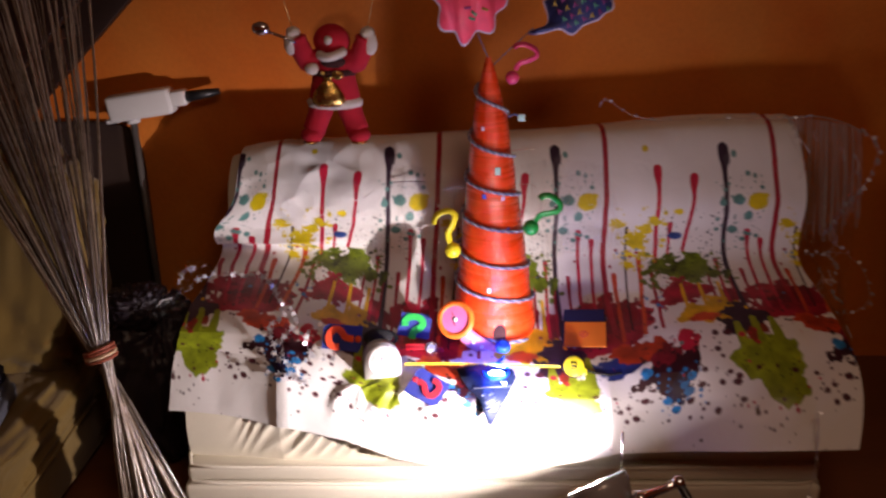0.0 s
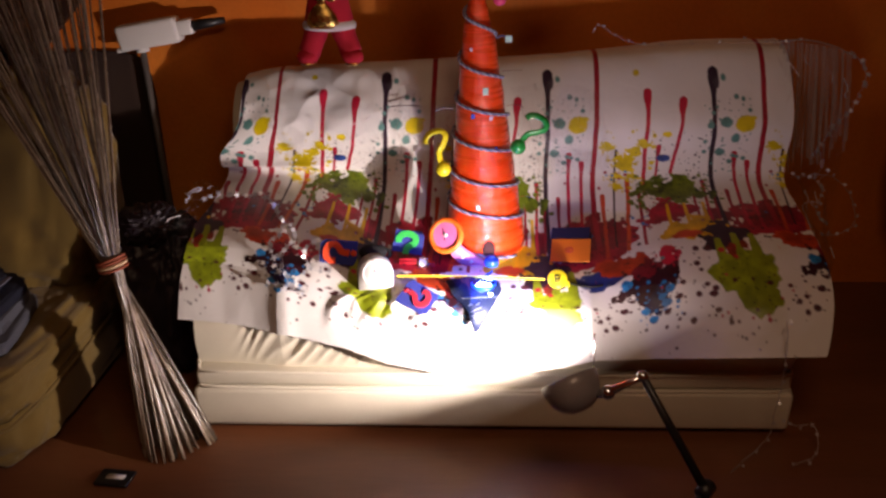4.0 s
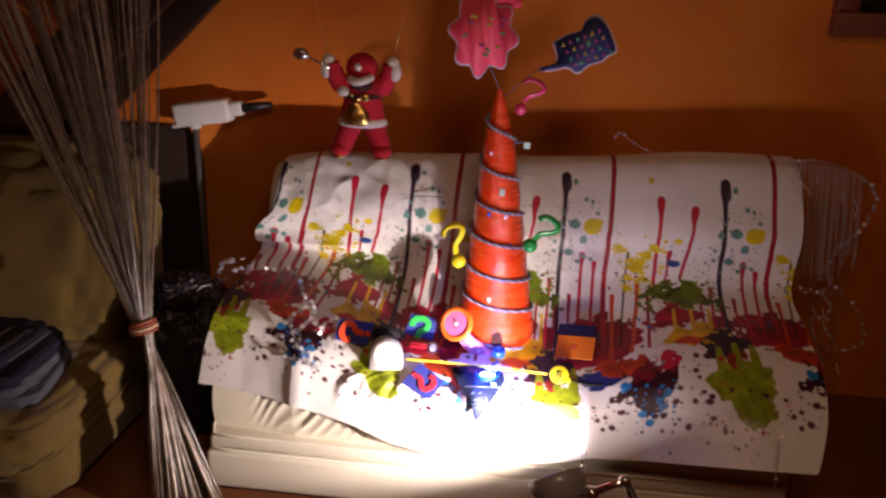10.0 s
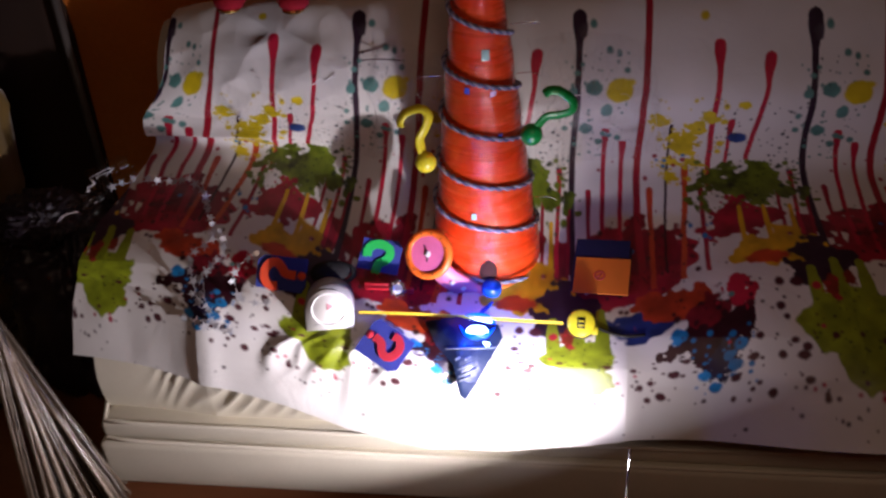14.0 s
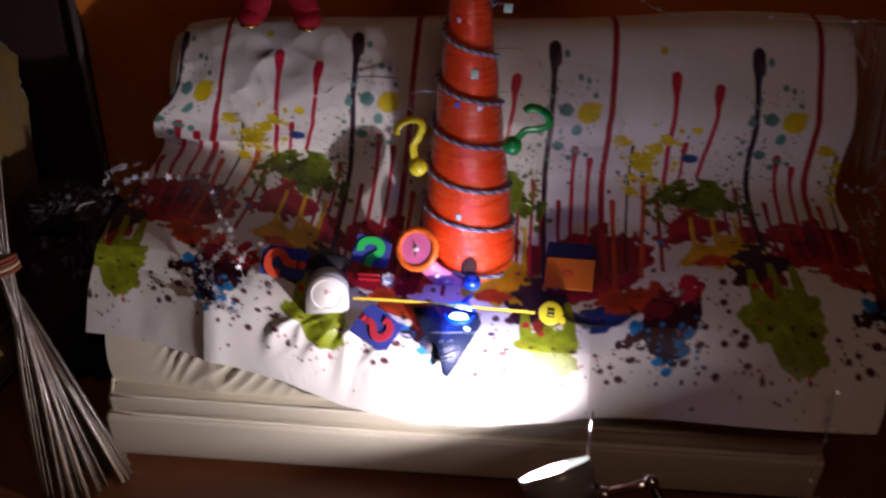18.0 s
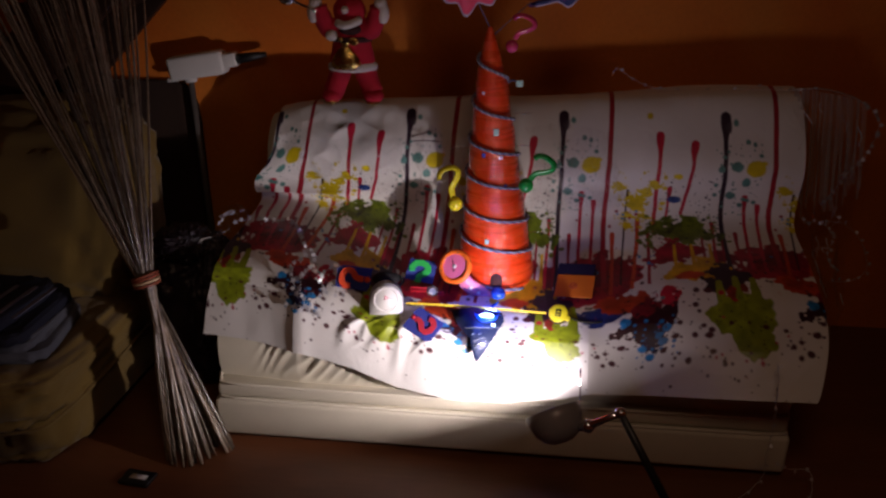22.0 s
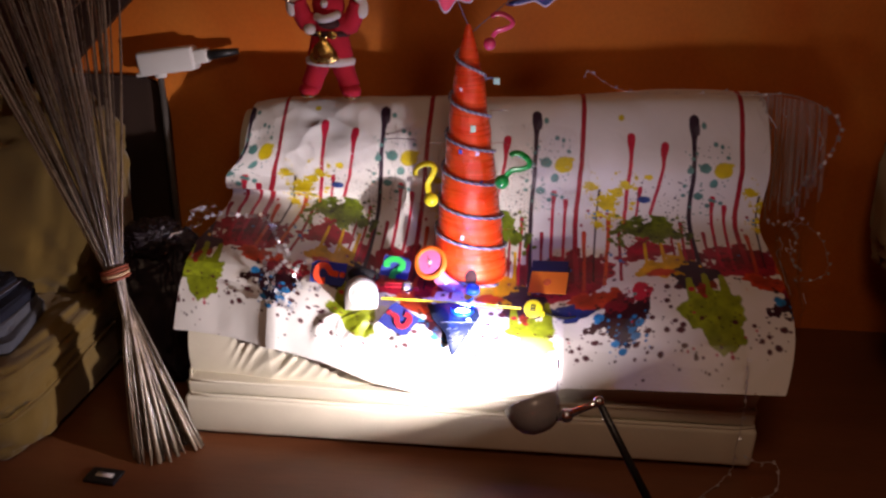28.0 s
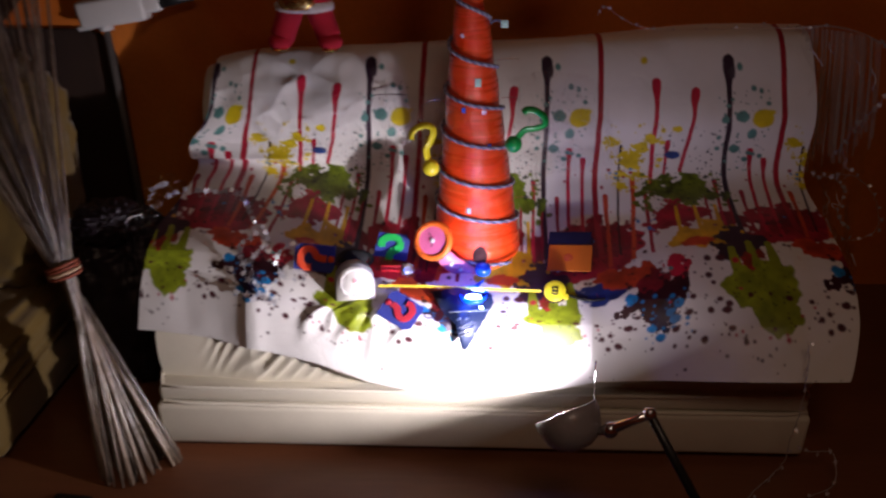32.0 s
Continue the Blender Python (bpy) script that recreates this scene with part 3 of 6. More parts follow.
# backrest
rows = []
for s in np.linspace(0.0, 0.45, 26):
    yz = drape(X, np.full(nx, s))
    rows.append(np.stack([X + 0.01, yz[:, 0] + 0.014, yz[:, 1] - 0.016], -1))
top = rows[0]
bk = [np.stack([X + 0.01, np.full(nx, 2.66), np.full(nx, z)], -1) for z in (0.20, 0.6, 0.80)]
bk.append(np.stack([X + 0.01, np.full(nx, 2.63), top[:, 2] - 0.012], -1))
fr = rows[-1].copy()
fr[:, 1], fr[:, 2] = fr[:, 1] + 0.03, 0.40
grid_mesh("backrest", np.array(bk + rows + [fr]), M_LEATHER, sofa)
for k in (0, -1):
    bm = bmesh.new()
    bm.faces.new([bm.verts.new(r[k]) for r in bk + rows + [fr]])
    bmesh.ops.triangulate(bm, faces=bm.faces[:])
    part("backrest_end", bm, M_LEATHER, sofa, smooth=False)

# ---------------------------------------------------------------- tablecloth and its printed paint splashes
REPEAT, LENGTH = 0.51, 1.15
CRIMSON, WINE, ORANGE, YELLOW = (0.33, 0.010, 0.030), (0.030, 0.004, 0.010), (0.55, 0.058, 0.012), (0.66, 0.52, 0.012)
AMBER, LIME, MOSS, TEAL = (0.72, 0.43, 0.010), (0.245, 0.305, 0.014), (0.118, 0.162, 0.012), (0.10, 0.255, 0.235)
BLUE, NAVY, PLUM, BERRY = (0.012, 0.20, 0.50), (0.015, 0.03, 0.16), (0.030, 0.012, 0.030), (0.50, 0.012, 0.045)


class Print:
    """Colours laid over one another, repeating across the cloth; u and p in metres and shares of its length."""

    def __init__(self, x, s):
        self.x, self.u = x, (x + 0.166) % REPEAT
        shift = 0.10 * np.exp(-(((x - 0.15) / 0.45) ** 4))
        k = np.clip((s - 0.45) / 0.35, 0, 1)
        self.w = (s - shift * k * k * (3 - 2 * k)) * LENGTH
        # pulled tight over the middle of the hem
        self.w += np.exp(-(((x - 0.10) / 0.42) ** 4)) * np.clip(s - 0.865, 0, 1) * 1.3
        self.mid = np.exp(-(((x - 0.10) / 0.40) ** 4))
        self.col = np.tile(np.array((0.80, 0.79, 0.77)), (len(x), 1))
        self.rnd = random.Random(11)

    def lay(self, at, mask, colour, wash=0.0):
        mask = np.clip(mask, 0, 1)[:, None]
        c = np.array(colour)[None]
        if wash:
            n = field(self.u[at] * 34, self.w[at] * 34, 9)[:, None] + 0.5 * field(self.u[at] * 90, self.w[at] * 90, 10)[:, None]
            c = np.clip(c * (1 + wash * n), 0, 1)
        self.col[at] = self.col[at] * (1 - mask) + c * mask

    def du(self, u, at=slice(None)):
        return (self.u[at] - u + REPEAT / 2) % REPEAT - REPEAT / 2

    def blob(self, u, p, rx, ry, colour, rough=0.25, freq=30.0, wash=0.25, seed=1, tight=0.0, only=None):
        at = np.flatnonzero(np.abs(self.w - p * LENGTH) < 2.2 * ry)
        at = at[np.abs(self.du(u, at)) < 2.2 * rx]
        if only is not None:
            at = at[np.abs(self.x[at] - only) < 0.2]
        if not len(at):
            return
        a, b = self.du(u, at), self.w[at] - p * LENGTH
        d = np.sqrt((a / rx) ** 2 + (b / ry) ** 2)
        d = d * (1 + tight * self.mid[at])
        n = field(a * freq + 40, b * freq + 40, seed) + 0.6 * field(a * freq * 2.7 + 9, b * freq * 2.7 + 9, seed + 1)
        e = 0.0022 / min(rx, ry)
        self.lay(at, (1 + e - (d + rough * n)) / (2 * e), colour, wash)

    def drip(self, u0, p0, u1, p1, head, body, colour):
        w0, w1 = p0 * LENGTH, p1 * LENGTH
        at = np.flatnonzero((self.w > w0 - head) & (self.w < w1 + 0.01))
        at = at[np.abs(self.du((u0 + u1) / 2, at)) < abs(u1 - u0) + 0.03]
        w = self.w[at]
        t = np.clip((w - w0) / (w1 - w0), 0, 1)
        a = np.abs(self.du(u0 + (u1 - u0) * t ** 1.5 + 0.0015 * field(w * 25, w * 0 + u0 * 90, 2), at))
        half = body + (head - body) * np.exp(-(((w - w0 - head * 0.6) / 0.028) ** 2))
        cap = np.sqrt(np.maximum(0, 1 - (np.maximum(0, w0 - w) / head) ** 2))
        half = np.where(w < w0, head * cap, half)
        self.lay(at, (half - a) / 0.0018 + 0.5, colour, 0.18)

    def dots(self, count, u0, u1, p0, p1, r0, r1, colour):
        for _ in range(count):
            r = r0 + (r1 - r0) * self.rnd.random() ** 2.5
            self.blob(self.rnd.uniform(u0, u1), self.rnd.uniform(p0, p1), r * self.rnd.uniform(0.8, 1.2), r, colour, 0.12, 90, 0.15, self.rnd.randrange(40))


def paint(pr):
    # pools
    pr.blob(0.13, 0.625, 0.125, 0.075, CRIMSON, 0.45, 22, 0.35, 3)
    pr.blob(0.16, 0.60, 0.07, 0.05, (0.20, 0.006, 0.02), 0.4, 26, 0.3, 5)
    pr.blob(0.35, 0.565, 0.085, 0.05, CRIMSON, 0.5, 30, 0.35, 6)
    pr.blob(0.475, 0.60, 0.05, 0.035, (0.22, 0.008, 0.025), 0.5, 30, 0.3, 7)
    # long drips
    pr.drip(0.0, 0.142, -0.012, 0.665, 0.0165, 0.0070, PLUM)
    pr.blob(0.010, 0.162, 0.010, 0.012, (0.05, 0.035, 0.05), 0.4, 60, 0.4, 33)
    pr.drip(0.158, -0.08, 0.128, 0.67, 0.0085, 0.0078, (0.36, 0.012, 0.03))
    pr.drip(0.308, 0.184, 0.294, 0.50, 0.0130, 0.0062, BERRY)
    pr.drip(0.415, 0.205, 0.380, 0.42, 0.0130, 0.0055, BERRY)
    pr.drip(0.343, 0.335, 0.334, 0.45, 0.0080, 0.0040, BERRY)
    pr.drip(0.067, 0.358, 0.052, 0.64, 0.0092, 0.0052, BERRY)
    pr.drip(0.106, 0.387, 0.086, 0.66, 0.0085, 0.0050, BERRY)
    pr.drip(0.166, 0.50, 0.148, 0.66, 0.0075, 0.0055, (0.52, 0.06, 0.02))
    pr.drip(0.213, 0.345, 0.180, 0.64, 0.0042, 0.0028, WINE)
    pr.drip(0.247, 0.452, 0.210, 0.66, 0.0080, 0.0060, (0.55, 0.08, 0.02))
    pr.drip(0.276, 0.497, 0.262, 0.66, 0.0060, 0.0050, CRIMSON)
    pr.drip(0.030, 0.50, 0.020, 0.64, 0.0065, 0.0045, CRIMSON)
    pr.drip(0.440, 0.47, 0.432, 0.62, 0.0055, 0.0040, CRIMSON)
    pr.drip(0.475, 0.46, 0.463, 0.62, 0.0065, 0.0045, BERRY)
    pr.drip(0.496, 0.51, 0.484, 0.64, 0.0050, 0.0035, CRIMSON)
    # teal, yellow and blue spatter on the back
    for u, p, r in ((0.031, 0.150, 0.009), (0.068, 0.195, 0.008), (0.034, 0.262, 0.017), (0.066, 0.308, 0.013), (0.019, 0.352, 0.016), (0.053, 0.386, 0.009), (-0.012, 0.272, 0.010), (0.083, 0.250, 0.005)):
        pr.blob(u, p, r, r, TEAL, 0.2, 60, 0.25, int(p * 100))
    pr.dots(46, -0.03, 0.11, 0.20, 0.44, 0.0015, 0.008, TEAL)
    pr.blob(0.092, 0.268, 0.030, 0.026, YELLOW, 0.10, 30, 0.12, 4)
    pr.blob(0.114, 0.252, 0.012, 0.007, YELLOW, 0.2, 50, 0.15, 31)
    pr.blob(0.276, 0.138, 0.010, 0.009, YELLOW, 0.15, 60, 0.1, 5)
    for u, p, r in ((0.184, 0.333, 0.013), (0.245, 0.388, 0.020), (0.214, 0.438, 0.013), (0.207, 0.472, 0.010), (0.297, 0.326, 0.012), (0.264, 0.440, 0.013), (0.366, 0.294, 0.006), (0.270, 0.350, 0.013)):
        pr.blob(u, p, r * 1.6, r * 1.45, YELLOW, 0.6, 60, 0.2, int(p * 90))
    pr.dots(55, 0.17, 0.34, 0.28, 0.49, 0.0015, 0.008, YELLOW)
    pr.blob(0.359, 0.372, 0.022, 0.015, (0.018, 0.06, 0.26), 0.15, 60, 0.3, 2)
    pr.dots(60, 0.30, 0.51, 0.36, 0.52, 0.0012, 0.0045, (0.03, 0.04, 0.06))
    pr.dots(10, 0.05, 0.30, 0.40, 0.62, 0.003, 0.008, BLUE)
    pr.dots(18, 0.03, 0.30, 0.40, 0.66, 0.002, 0.010, CRIMSON)
    pr.dots(90, 0.02, 0.30, 0.54, 0.72, 0.0012, 0.006, (0.07, 0.012, 0.016))
    pr.dots(70, 0.27, 0.51, 0.28, 0.47, 0.0010, 0.0034, (0.03, 0.04, 0.05))
    pr.dots(30, -0.02, 0.12, 0.18, 0.42, 0.0008, 0.0025, (0.03, 0.05, 0.06))
    # seat splashes
    pr.blob(0.385, 0.490, 0.100, 0.054, MOSS, 0.62, 34, 0.6, 8)
    pr.blob(0.400, 0.500, 0.070, 0.036, MOSS, 0.50, 60, 0.55, 28)
    pr.dots(120, 0.27, 0.49, 0.435, 0.55, 0.0012, 0.0075, (0.14, 0.19, 0.014))
    pr.dots(30, 0.36, 0.50, 0.44, 0.56, 0.0015, 0.006, (0.03, 0.045, 0.012))
    for u in (0.350, 0.402, 0.456):
        pr.drip(u, 0.545, u - 0.005, 0.64, 0.0045, 0.0055, AMBER)
    pr.blob(0.405, 0.645, 0.084, 0.046, AMBER, 0.4, 24, 0.25, 9)
    pr.blob(0.39, 0.665, 0.04, 0.02, ORANGE, 0.4, 30, 0.25, 10)
    pr.blob(0.480, 0.690, 0.056, 0.058, PLUM, 0.4, 34, 0.4, 11)
    # navy patch laid once, beside the yellow case, outside the repeat
    pr.blob(0.120, 0.728, 0.092, 0.034, NAVY, 0.35, 30, 0.35, 12, only=0.464)
    pr.blob(0.175, 0.708, 0.064, 0.038, (0.44, 0.045, 0.012), 0.45, 28, 0.4, 13)
    pr.blob(0.245, 0.785, 0.085, 0.052, WINE, 0.6, 34, 0.35, 14)
    pr.blob(0.246, 0.795, 0.052, 0.050, WINE, 0.35, 40, 0.35, 24)
    pr.blob(0.256, 0.838, 0.030, 0.042, (0.020, 0.012, 0.045), 0.45, 50, 0.35, 25)
    pr.blob(0.250, 0.735, 0.040, 0.03, (0.20, 0.008, 0.02), 0.5, 34, 0.35, 15)
    pr.blob(0.305, 0.722, 0.030, 0.036, BERRY, 0.55, 50, 0.2, 16)
    pr.blob(0.292, 0.725, 0.006, 0.006, TEAL, 0.1)
    pr.dots(40, 0.17, 0.33, 0.70, 0.86, 0.002, 0.010, WINE)
    for u, p, r in ((0.180, 0.768, 0.016), (0.226, 0.862, 0.011), (0.282, 0.850, 0.015), (0.246, 0.888, 0.011), (0.292, 0.815, 0.012), (0.270, 0.830, 0.009)):
        pr.blob(u, p, r, r, BLUE, 0.25, 60, 0.3, int(p * 100))
    pr.dots(26, 0.20, 0.32, 0.78, 0.90, 0.0015, 0.007, BLUE)
    for u, q in ((0.452, 0.70), (0.500, 0.685), (0.548, 0.69)):
        pr.drip(u, q, u, 0.79, 0.009, 0.014, LIME)
    pr.blob(0.503, 0.800, 0.086, 0.066, LIME, 0.20, 20, 0.28, 17, 0.22)
    pr.blob(0.515, 0.865, 0.052, 0.055, LIME, 0.22, 24, 0.25, 18, 0.22)
    pr.blob(0.478, 0.742, 0.013, 0.026, (0.24, 0.03, 0.015), 0.6, 60, 0.3, 19)
    pr.blob(0.520, 0.725, 0.010, 0.016, (0.24, 0.03, 0.015), 0.6, 60, 0.3, 20)
    pr.dots(5, 0.45, 0.53, 0.72, 0.80, 0.003, 0.011, (0.42, 0.02, 0.035))
    pr.dots(26, 0.42, 0.58, 0.74, 0.86, 0.0012, 0.003, (0.05, 0.06, 0.01))
    pr.dots(60, 0.0, 0.51, 0.80, 0.93, 0.0018, 0.010, (0.07, 0.010, 0.018))
    pr.dots(26, 0.32, 0.46, 0.70, 0.86, 0.0018, 0.012, (0.07, 0.010, 0.018))
    pr.dots(60, 0.0, 0.51, 0.72, 1.0, 0.0010, 0.0035, (0.04, 0.012, 0.018))
    pr.dots(9, 0.0, 0.51, 0.80, 0.93, 0.003, 0.007, (0.45, 0.015, 0.06))


nx, ns = 720, 470
sx, ss = np.meshgrid(np.linspace(0, 1, nx), np.linspace(0, 1, ns))
# the two side edges wander a little on the way down
swell = np.exp(-(((ss - 0.375) / 0.075) ** 2)) + (0.75 - 0.38 * np.clip((ss - 0.5) / 0.22, 0, 1)) / (1 + np.exp(-(ss - 0.42) / 0.02)) * (1 - np.exp(-(((ss - 0.375) / 0.075) ** 2)))
left = -0.630 - 0.018 * np.clip(ss / 0.3, 0, 1) - 0.068 * np.clip(swell, 0, 1) - 0.030 * np.clip((ss - 0.78) / 0.22, 0, 1) - 0.030 * np.clip((ss - 0.52) / 0.15, 0, 1) + 0.004 * field(ss * 9, ss * 0, 1)
right = 1.082 - 0.075 * np.clip((ss - 0.55) / 0.45, 0, 1) ** 1.5 + 0.012 * np.sin(ss * 9)
cx = left + (right - left) * sx
mx = cx + (0.060 * np.clip(swell, 0, 1) - 0.050 * np.clip((ss - 0.52) / 0.18, 0, 1)) * np.clip(1 - (cx - left) / 0.30, 0, 1) ** 1.5
mx = mx - 0.045 * (1 - np.clip(swell, 0, 1)) * np.clip((0.36 - ss) / 0.05, 0, 1) * np.clip(1 - (cx - left) / 0.16, 0, 1)
yz = drape(cx, ss)
gy, gz = np.gradient(yz[..., 0], axis=0), np.gradient(yz[..., 1], axis=0)
ln = np.sqrt(gy**2 + gz**2) + 1e-9
nyv, nzv = gz / ln, -gy / ln
sign = np.where(nzv - nyv < 0, -1, 1)
bump = 0.0035 * field(cx * 7, ss * 8, 1) + 0.0016 * field(cx * 19, ss * 17, 2)
# creases in the slack at the left end of the back and along the crease
slack = np.exp(-(((cx + 0.42) / 0.32) ** 2)) * np.exp(-(((ss - 0.25) / 0.17) ** 2))
bump += slack * (0.004 - 0.011 * np.abs(field(cx * 7 + ss * 9, ss * 13 - cx * 5, 15)) - 0.006 * np.abs(field(cx * 17 - ss * 8, ss * 21 + cx * 6, 16)))
bump += 0.004 * np.exp(-(((ss - 0.47) / 0.05) ** 2)) * field(cx * 16, ss * 5, 6)
# a fold that runs slantwise over the left end of the back, and the roll over the seat below it
line = np.where(cx < -0.46, 0.30 - 0.55 * (cx + 0.68), 0.18 + 0.12 * (cx + 0.46))
bump += 0.019 / (1 + np.exp(-(ss - line) / 0.018)) * np.clip((-0.08 - cx) / 0.2, 0, 1) * np.exp(-((np.clip(ss - 0.36, 0, 1) / 0.08) ** 2))
bump += 0.032 * np.exp(-(((ss - 0.412) / 0.032) ** 2)) * np.clip((-0.30 - cx) / 0.1, 0, 1)
# crumpled hem in front of the cards, and gentle waves along the free hem
rum = np.exp(-(((cx + 0.12) / 0.15) ** 2)) * np.exp(-(((ss - 0.905) / 0.05) ** 2))
bump += 0.006 * rum * np.sin(cx * 75 + ss * 30 + 2 * field(cx * 12, ss * 12, 7))
dent = np.exp(-(((cx - 0.105) / 0.03) ** 2)) * np.clip((ss - 0.86) / 0.1, 0, 1)
bump -= 0.016 * dent
for x0, amp, wide in ((-0.245, 0.010, 0.016), (-0.200, 0.006, 0.011), (-0.150, 0.007, 0.012), (-0.105, 0.006, 0.010), (-0.03, 0.005, 0.012)):
    run = cx - x0 + 0.9 * (ss - 0.90) + 0.008 * np.sin(ss * 90 + x0 * 50)
    bump += amp * np.exp(-((run / wide) ** 2)) * np.exp(-(((ss - 0.905) / 0.036) ** 2))
# the front turns away towards the end of the seat
low = np.clip((ss - 0.76) / 0.10, 0, 1)
bump += low * 0.006 * np.exp(-(((cx + 0.41) / 0.03) ** 2))
# and falls back beside the bulge over the middle of the seat
bump -= 0.034 * np.clip((ss - 0.83) / 0.09, 0, 1) * (1 - np.exp(-np.clip(cx - 0.425, 0, 1) / 0.07)) * np.exp(-((np.clip(cx - 0.55, 0, 1) / 0.22) ** 2))
hem = np.clip((ss - 0.86) / 0.14, 0, 1) ** 2
bump += hem * (0.010 * np.sin(cx * 8.5 + 0.6) + 0.006 * field(cx * 10, ss * 3, 8))
bump += 0.004
# the hem hangs lower over the middle
sag = np.interp(cx, (-0.72, -0.55, -0.40, -0.25, -0.12, 0.05, 0.22, 0.36, 0.44, 0.60, 1.08), (0.034, 0.030, 0.031, 0.050, 0.086, 0.105, 0.095, 0.070, 0.045, 0.030, 0.015))
xyz = np.stack([cx, yz[..., 0] + fall(cx, ss) + nyv * sign * bump, yz[..., 1] + nzv * sign * bump - sag * np.clip((ss - 0.90) / 0.10, 0, 1)], -1)
pr = Print(mx.reshape(-1), ss.reshape(-1))
paint(pr)

m = bpy.data.materials.new("printed_oilcloth")
m.use_nodes = True
nt = m.node_tree
b = nt.nodes["Principled BSDF"]
at = nt.nodes.new("ShaderNodeAttribute")
at.attribute_name = "print"
tc, n1, n2 = nt.nodes.new("ShaderNodeTexCoord"), nt.nodes.new("ShaderNodeTexNoise"), nt.nodes.new("ShaderNodeTexNoise")
n1.inputs["Scale"].default_value, n2.inputs["Scale"].default_value = 9.0, 420.0
nt.links.new(tc.outputs["Object"], n1.inputs["Vector"])
nt.links.new(tc.outputs["Object"], n2.inputs["Vector"])
sc = nt.nodes.new("ShaderNodeVectorMath")
sc.operation = "SCALE"
nt.links.new(at.outputs["Color"], sc.inputs[0])
nt.links.new(ramp2(nt, n1.outputs[0], 0.93, 1.05), sc.inputs["Scale"])
nt.links.new(sc.outputs[0], b.inputs["Base Color"])
nt.links.new(ramp2(nt, n1.outputs[0], 0.30, 0.52), b.inputs["Roughness"])
bp = nt.nodes.new("ShaderNodeBump")
bp.inputs["Strength"].default_value, bp.inputs["Distance"].default_value = 0.12, 0.002
nt.links.new(n2.outputs[0], bp.inputs["Height"])
# sharp little crinkles of the coated cloth
n3, fold, bq = nt.nodes.new("ShaderNodeTexNoise"), nt.nodes.new("ShaderNodeMath"), nt.nodes.new("ShaderNodeBump")
n3.inputs["Scale"].default_value, n3.inputs["Detail"].default_value, n3.inputs["Distortion"].default_value = 7.0, 3.0, 1.2
nt.links.new(tc.outputs["Object"], n3.inputs["Vector"])
sb = nt.nodes.new("ShaderNodeMath")
sb.operation, sb.inputs[1].default_value, fold.operation = "SUBTRACT", 0.5, "ABSOLUTE"
nt.links.new(n3.outputs[0], sb.inputs[0])
nt.links.new(sb.outputs[0], fold.inputs[0])
bq.inputs["Strength"].default_value, bq.inputs["Distance"].default_value = 0.12, 0.03
nt.links.new(fold.outputs[0], bq.inputs["Height"])
nt.links.new(bp.outputs[0], bq.inputs["Normal"])
nt.links.new(bq.outputs[0], b.inputs["Normal"])
M_CLOTH = m
cloth = grid_mesh("tablecloth", xyz, M_CLOTH, None, "white oilcloth printed with bright paint splashes, draped over the sofa", pr.col)
tagged(cloth, category="tablecloth")

# ---------------------------------------------------------------- desk lamp in front of the sofa
lamp = thing("desk_lamp", (0.495, 1.10, 0.012), "black jointed desk lamp lit and tilted up at the sofa", "lamp")
tilt = LAMP_AXIS.to_track_quat("Z", "Y").to_matrix().to_4x4()
head = Matrix.Translation(LAMP) @ tilt
outer = [(0.004, -0.064), (0.023, -0.062), (0.042, -0.052), (0.057, -0.034), (0.064, -0.010), (0.0665, 0.012), (0.0635, 0.0135)]
shell = part("shade", lathe(outer, head, 44), M_LAMPBLACK, lamp, "smoked glossy dome shade")
inner = [(0.0635, 0.0135), (0.061, -0.008), (0.054, -0.029), (0.040, -0.046), (0.022, -0.056), (0.001, -0.058)]
part("reflector", lathe(inner, head, 44), M_LAMPIN, shell, "white inner reflector")
part("bulb", lathe([(0.0005, -0.015), (0.016, -0.017), (0.024, -0.024), (0.024, -0.036), (0.016, -0.052)], head, 28), M_BULB, shell, "lit bulb")
joint = LAMP + Vector((0.142, -0.06, 0.062))
knuckle = LAMP + Vector((0.075, -0.045, 0.01))
part("knuckle", ball(knuckle, 0.016), M_CHROME, lamp, "chrome joint")
part("knuckle", ball(joint, 0.013), M_CHROME, lamp, "chrome joint")
part("neck", tube([LAMP + Vector((0.052, -0.03, -0.006)), knuckle, knuckle.lerp(joint, 0.5), joint], [0.009, 0.011, 0.008, 0.009]), M_CHROME, lamp, "chrome neck")
elbow = Vector((0.612, 1.22, 0.245))
part("upper_arm", tube([joint, elbow], [0.0085, 0.010]), M_BLACK, lamp)
part("elbow_joint", tube([elbow - Vector((0.012, 0.014, 0)), elbow + Vector((0.012, 0.014, 0))], 0.017, 14), M_BLACK, lamp)
part("lower_arm", tube([elbow, (0.50, 1.12, 0.055)], [0.011, 0.012]), M_BLACK, lamp)
part("lamp_base", lathe([(0.001, 0.0), (0.085, 0.0), (0.09, 0.006), (0.088, 0.020), (0.060, 0.030), (0.02, 0.036), (0.018, 0.055), (0.001, 0.056)], Matrix.Translation((0.495, 1.10, 0.013)), 36), M_BLACK, lamp)
pin = LAMP + Vector((0.062, 0.075, 0.002))
part("wire_clip", tube([pin, pin + Vector((-0.002, 0.0, 0.045)), pin + Vector((-0.004, 0.0, 0.085))], [0.0016, 0.0016, 0.0022], 6), M_CHROME, lamp, "thin upright steel wire")
part("wire_foot", tube([LAMP + Vector((0.055, 0.022, -0.004)), pin], 0.0018, 6), M_CHROME, lamp)

# ---------------------------------------------------------------- cone
AX = Vector((0.150, 2.035, 0.448))
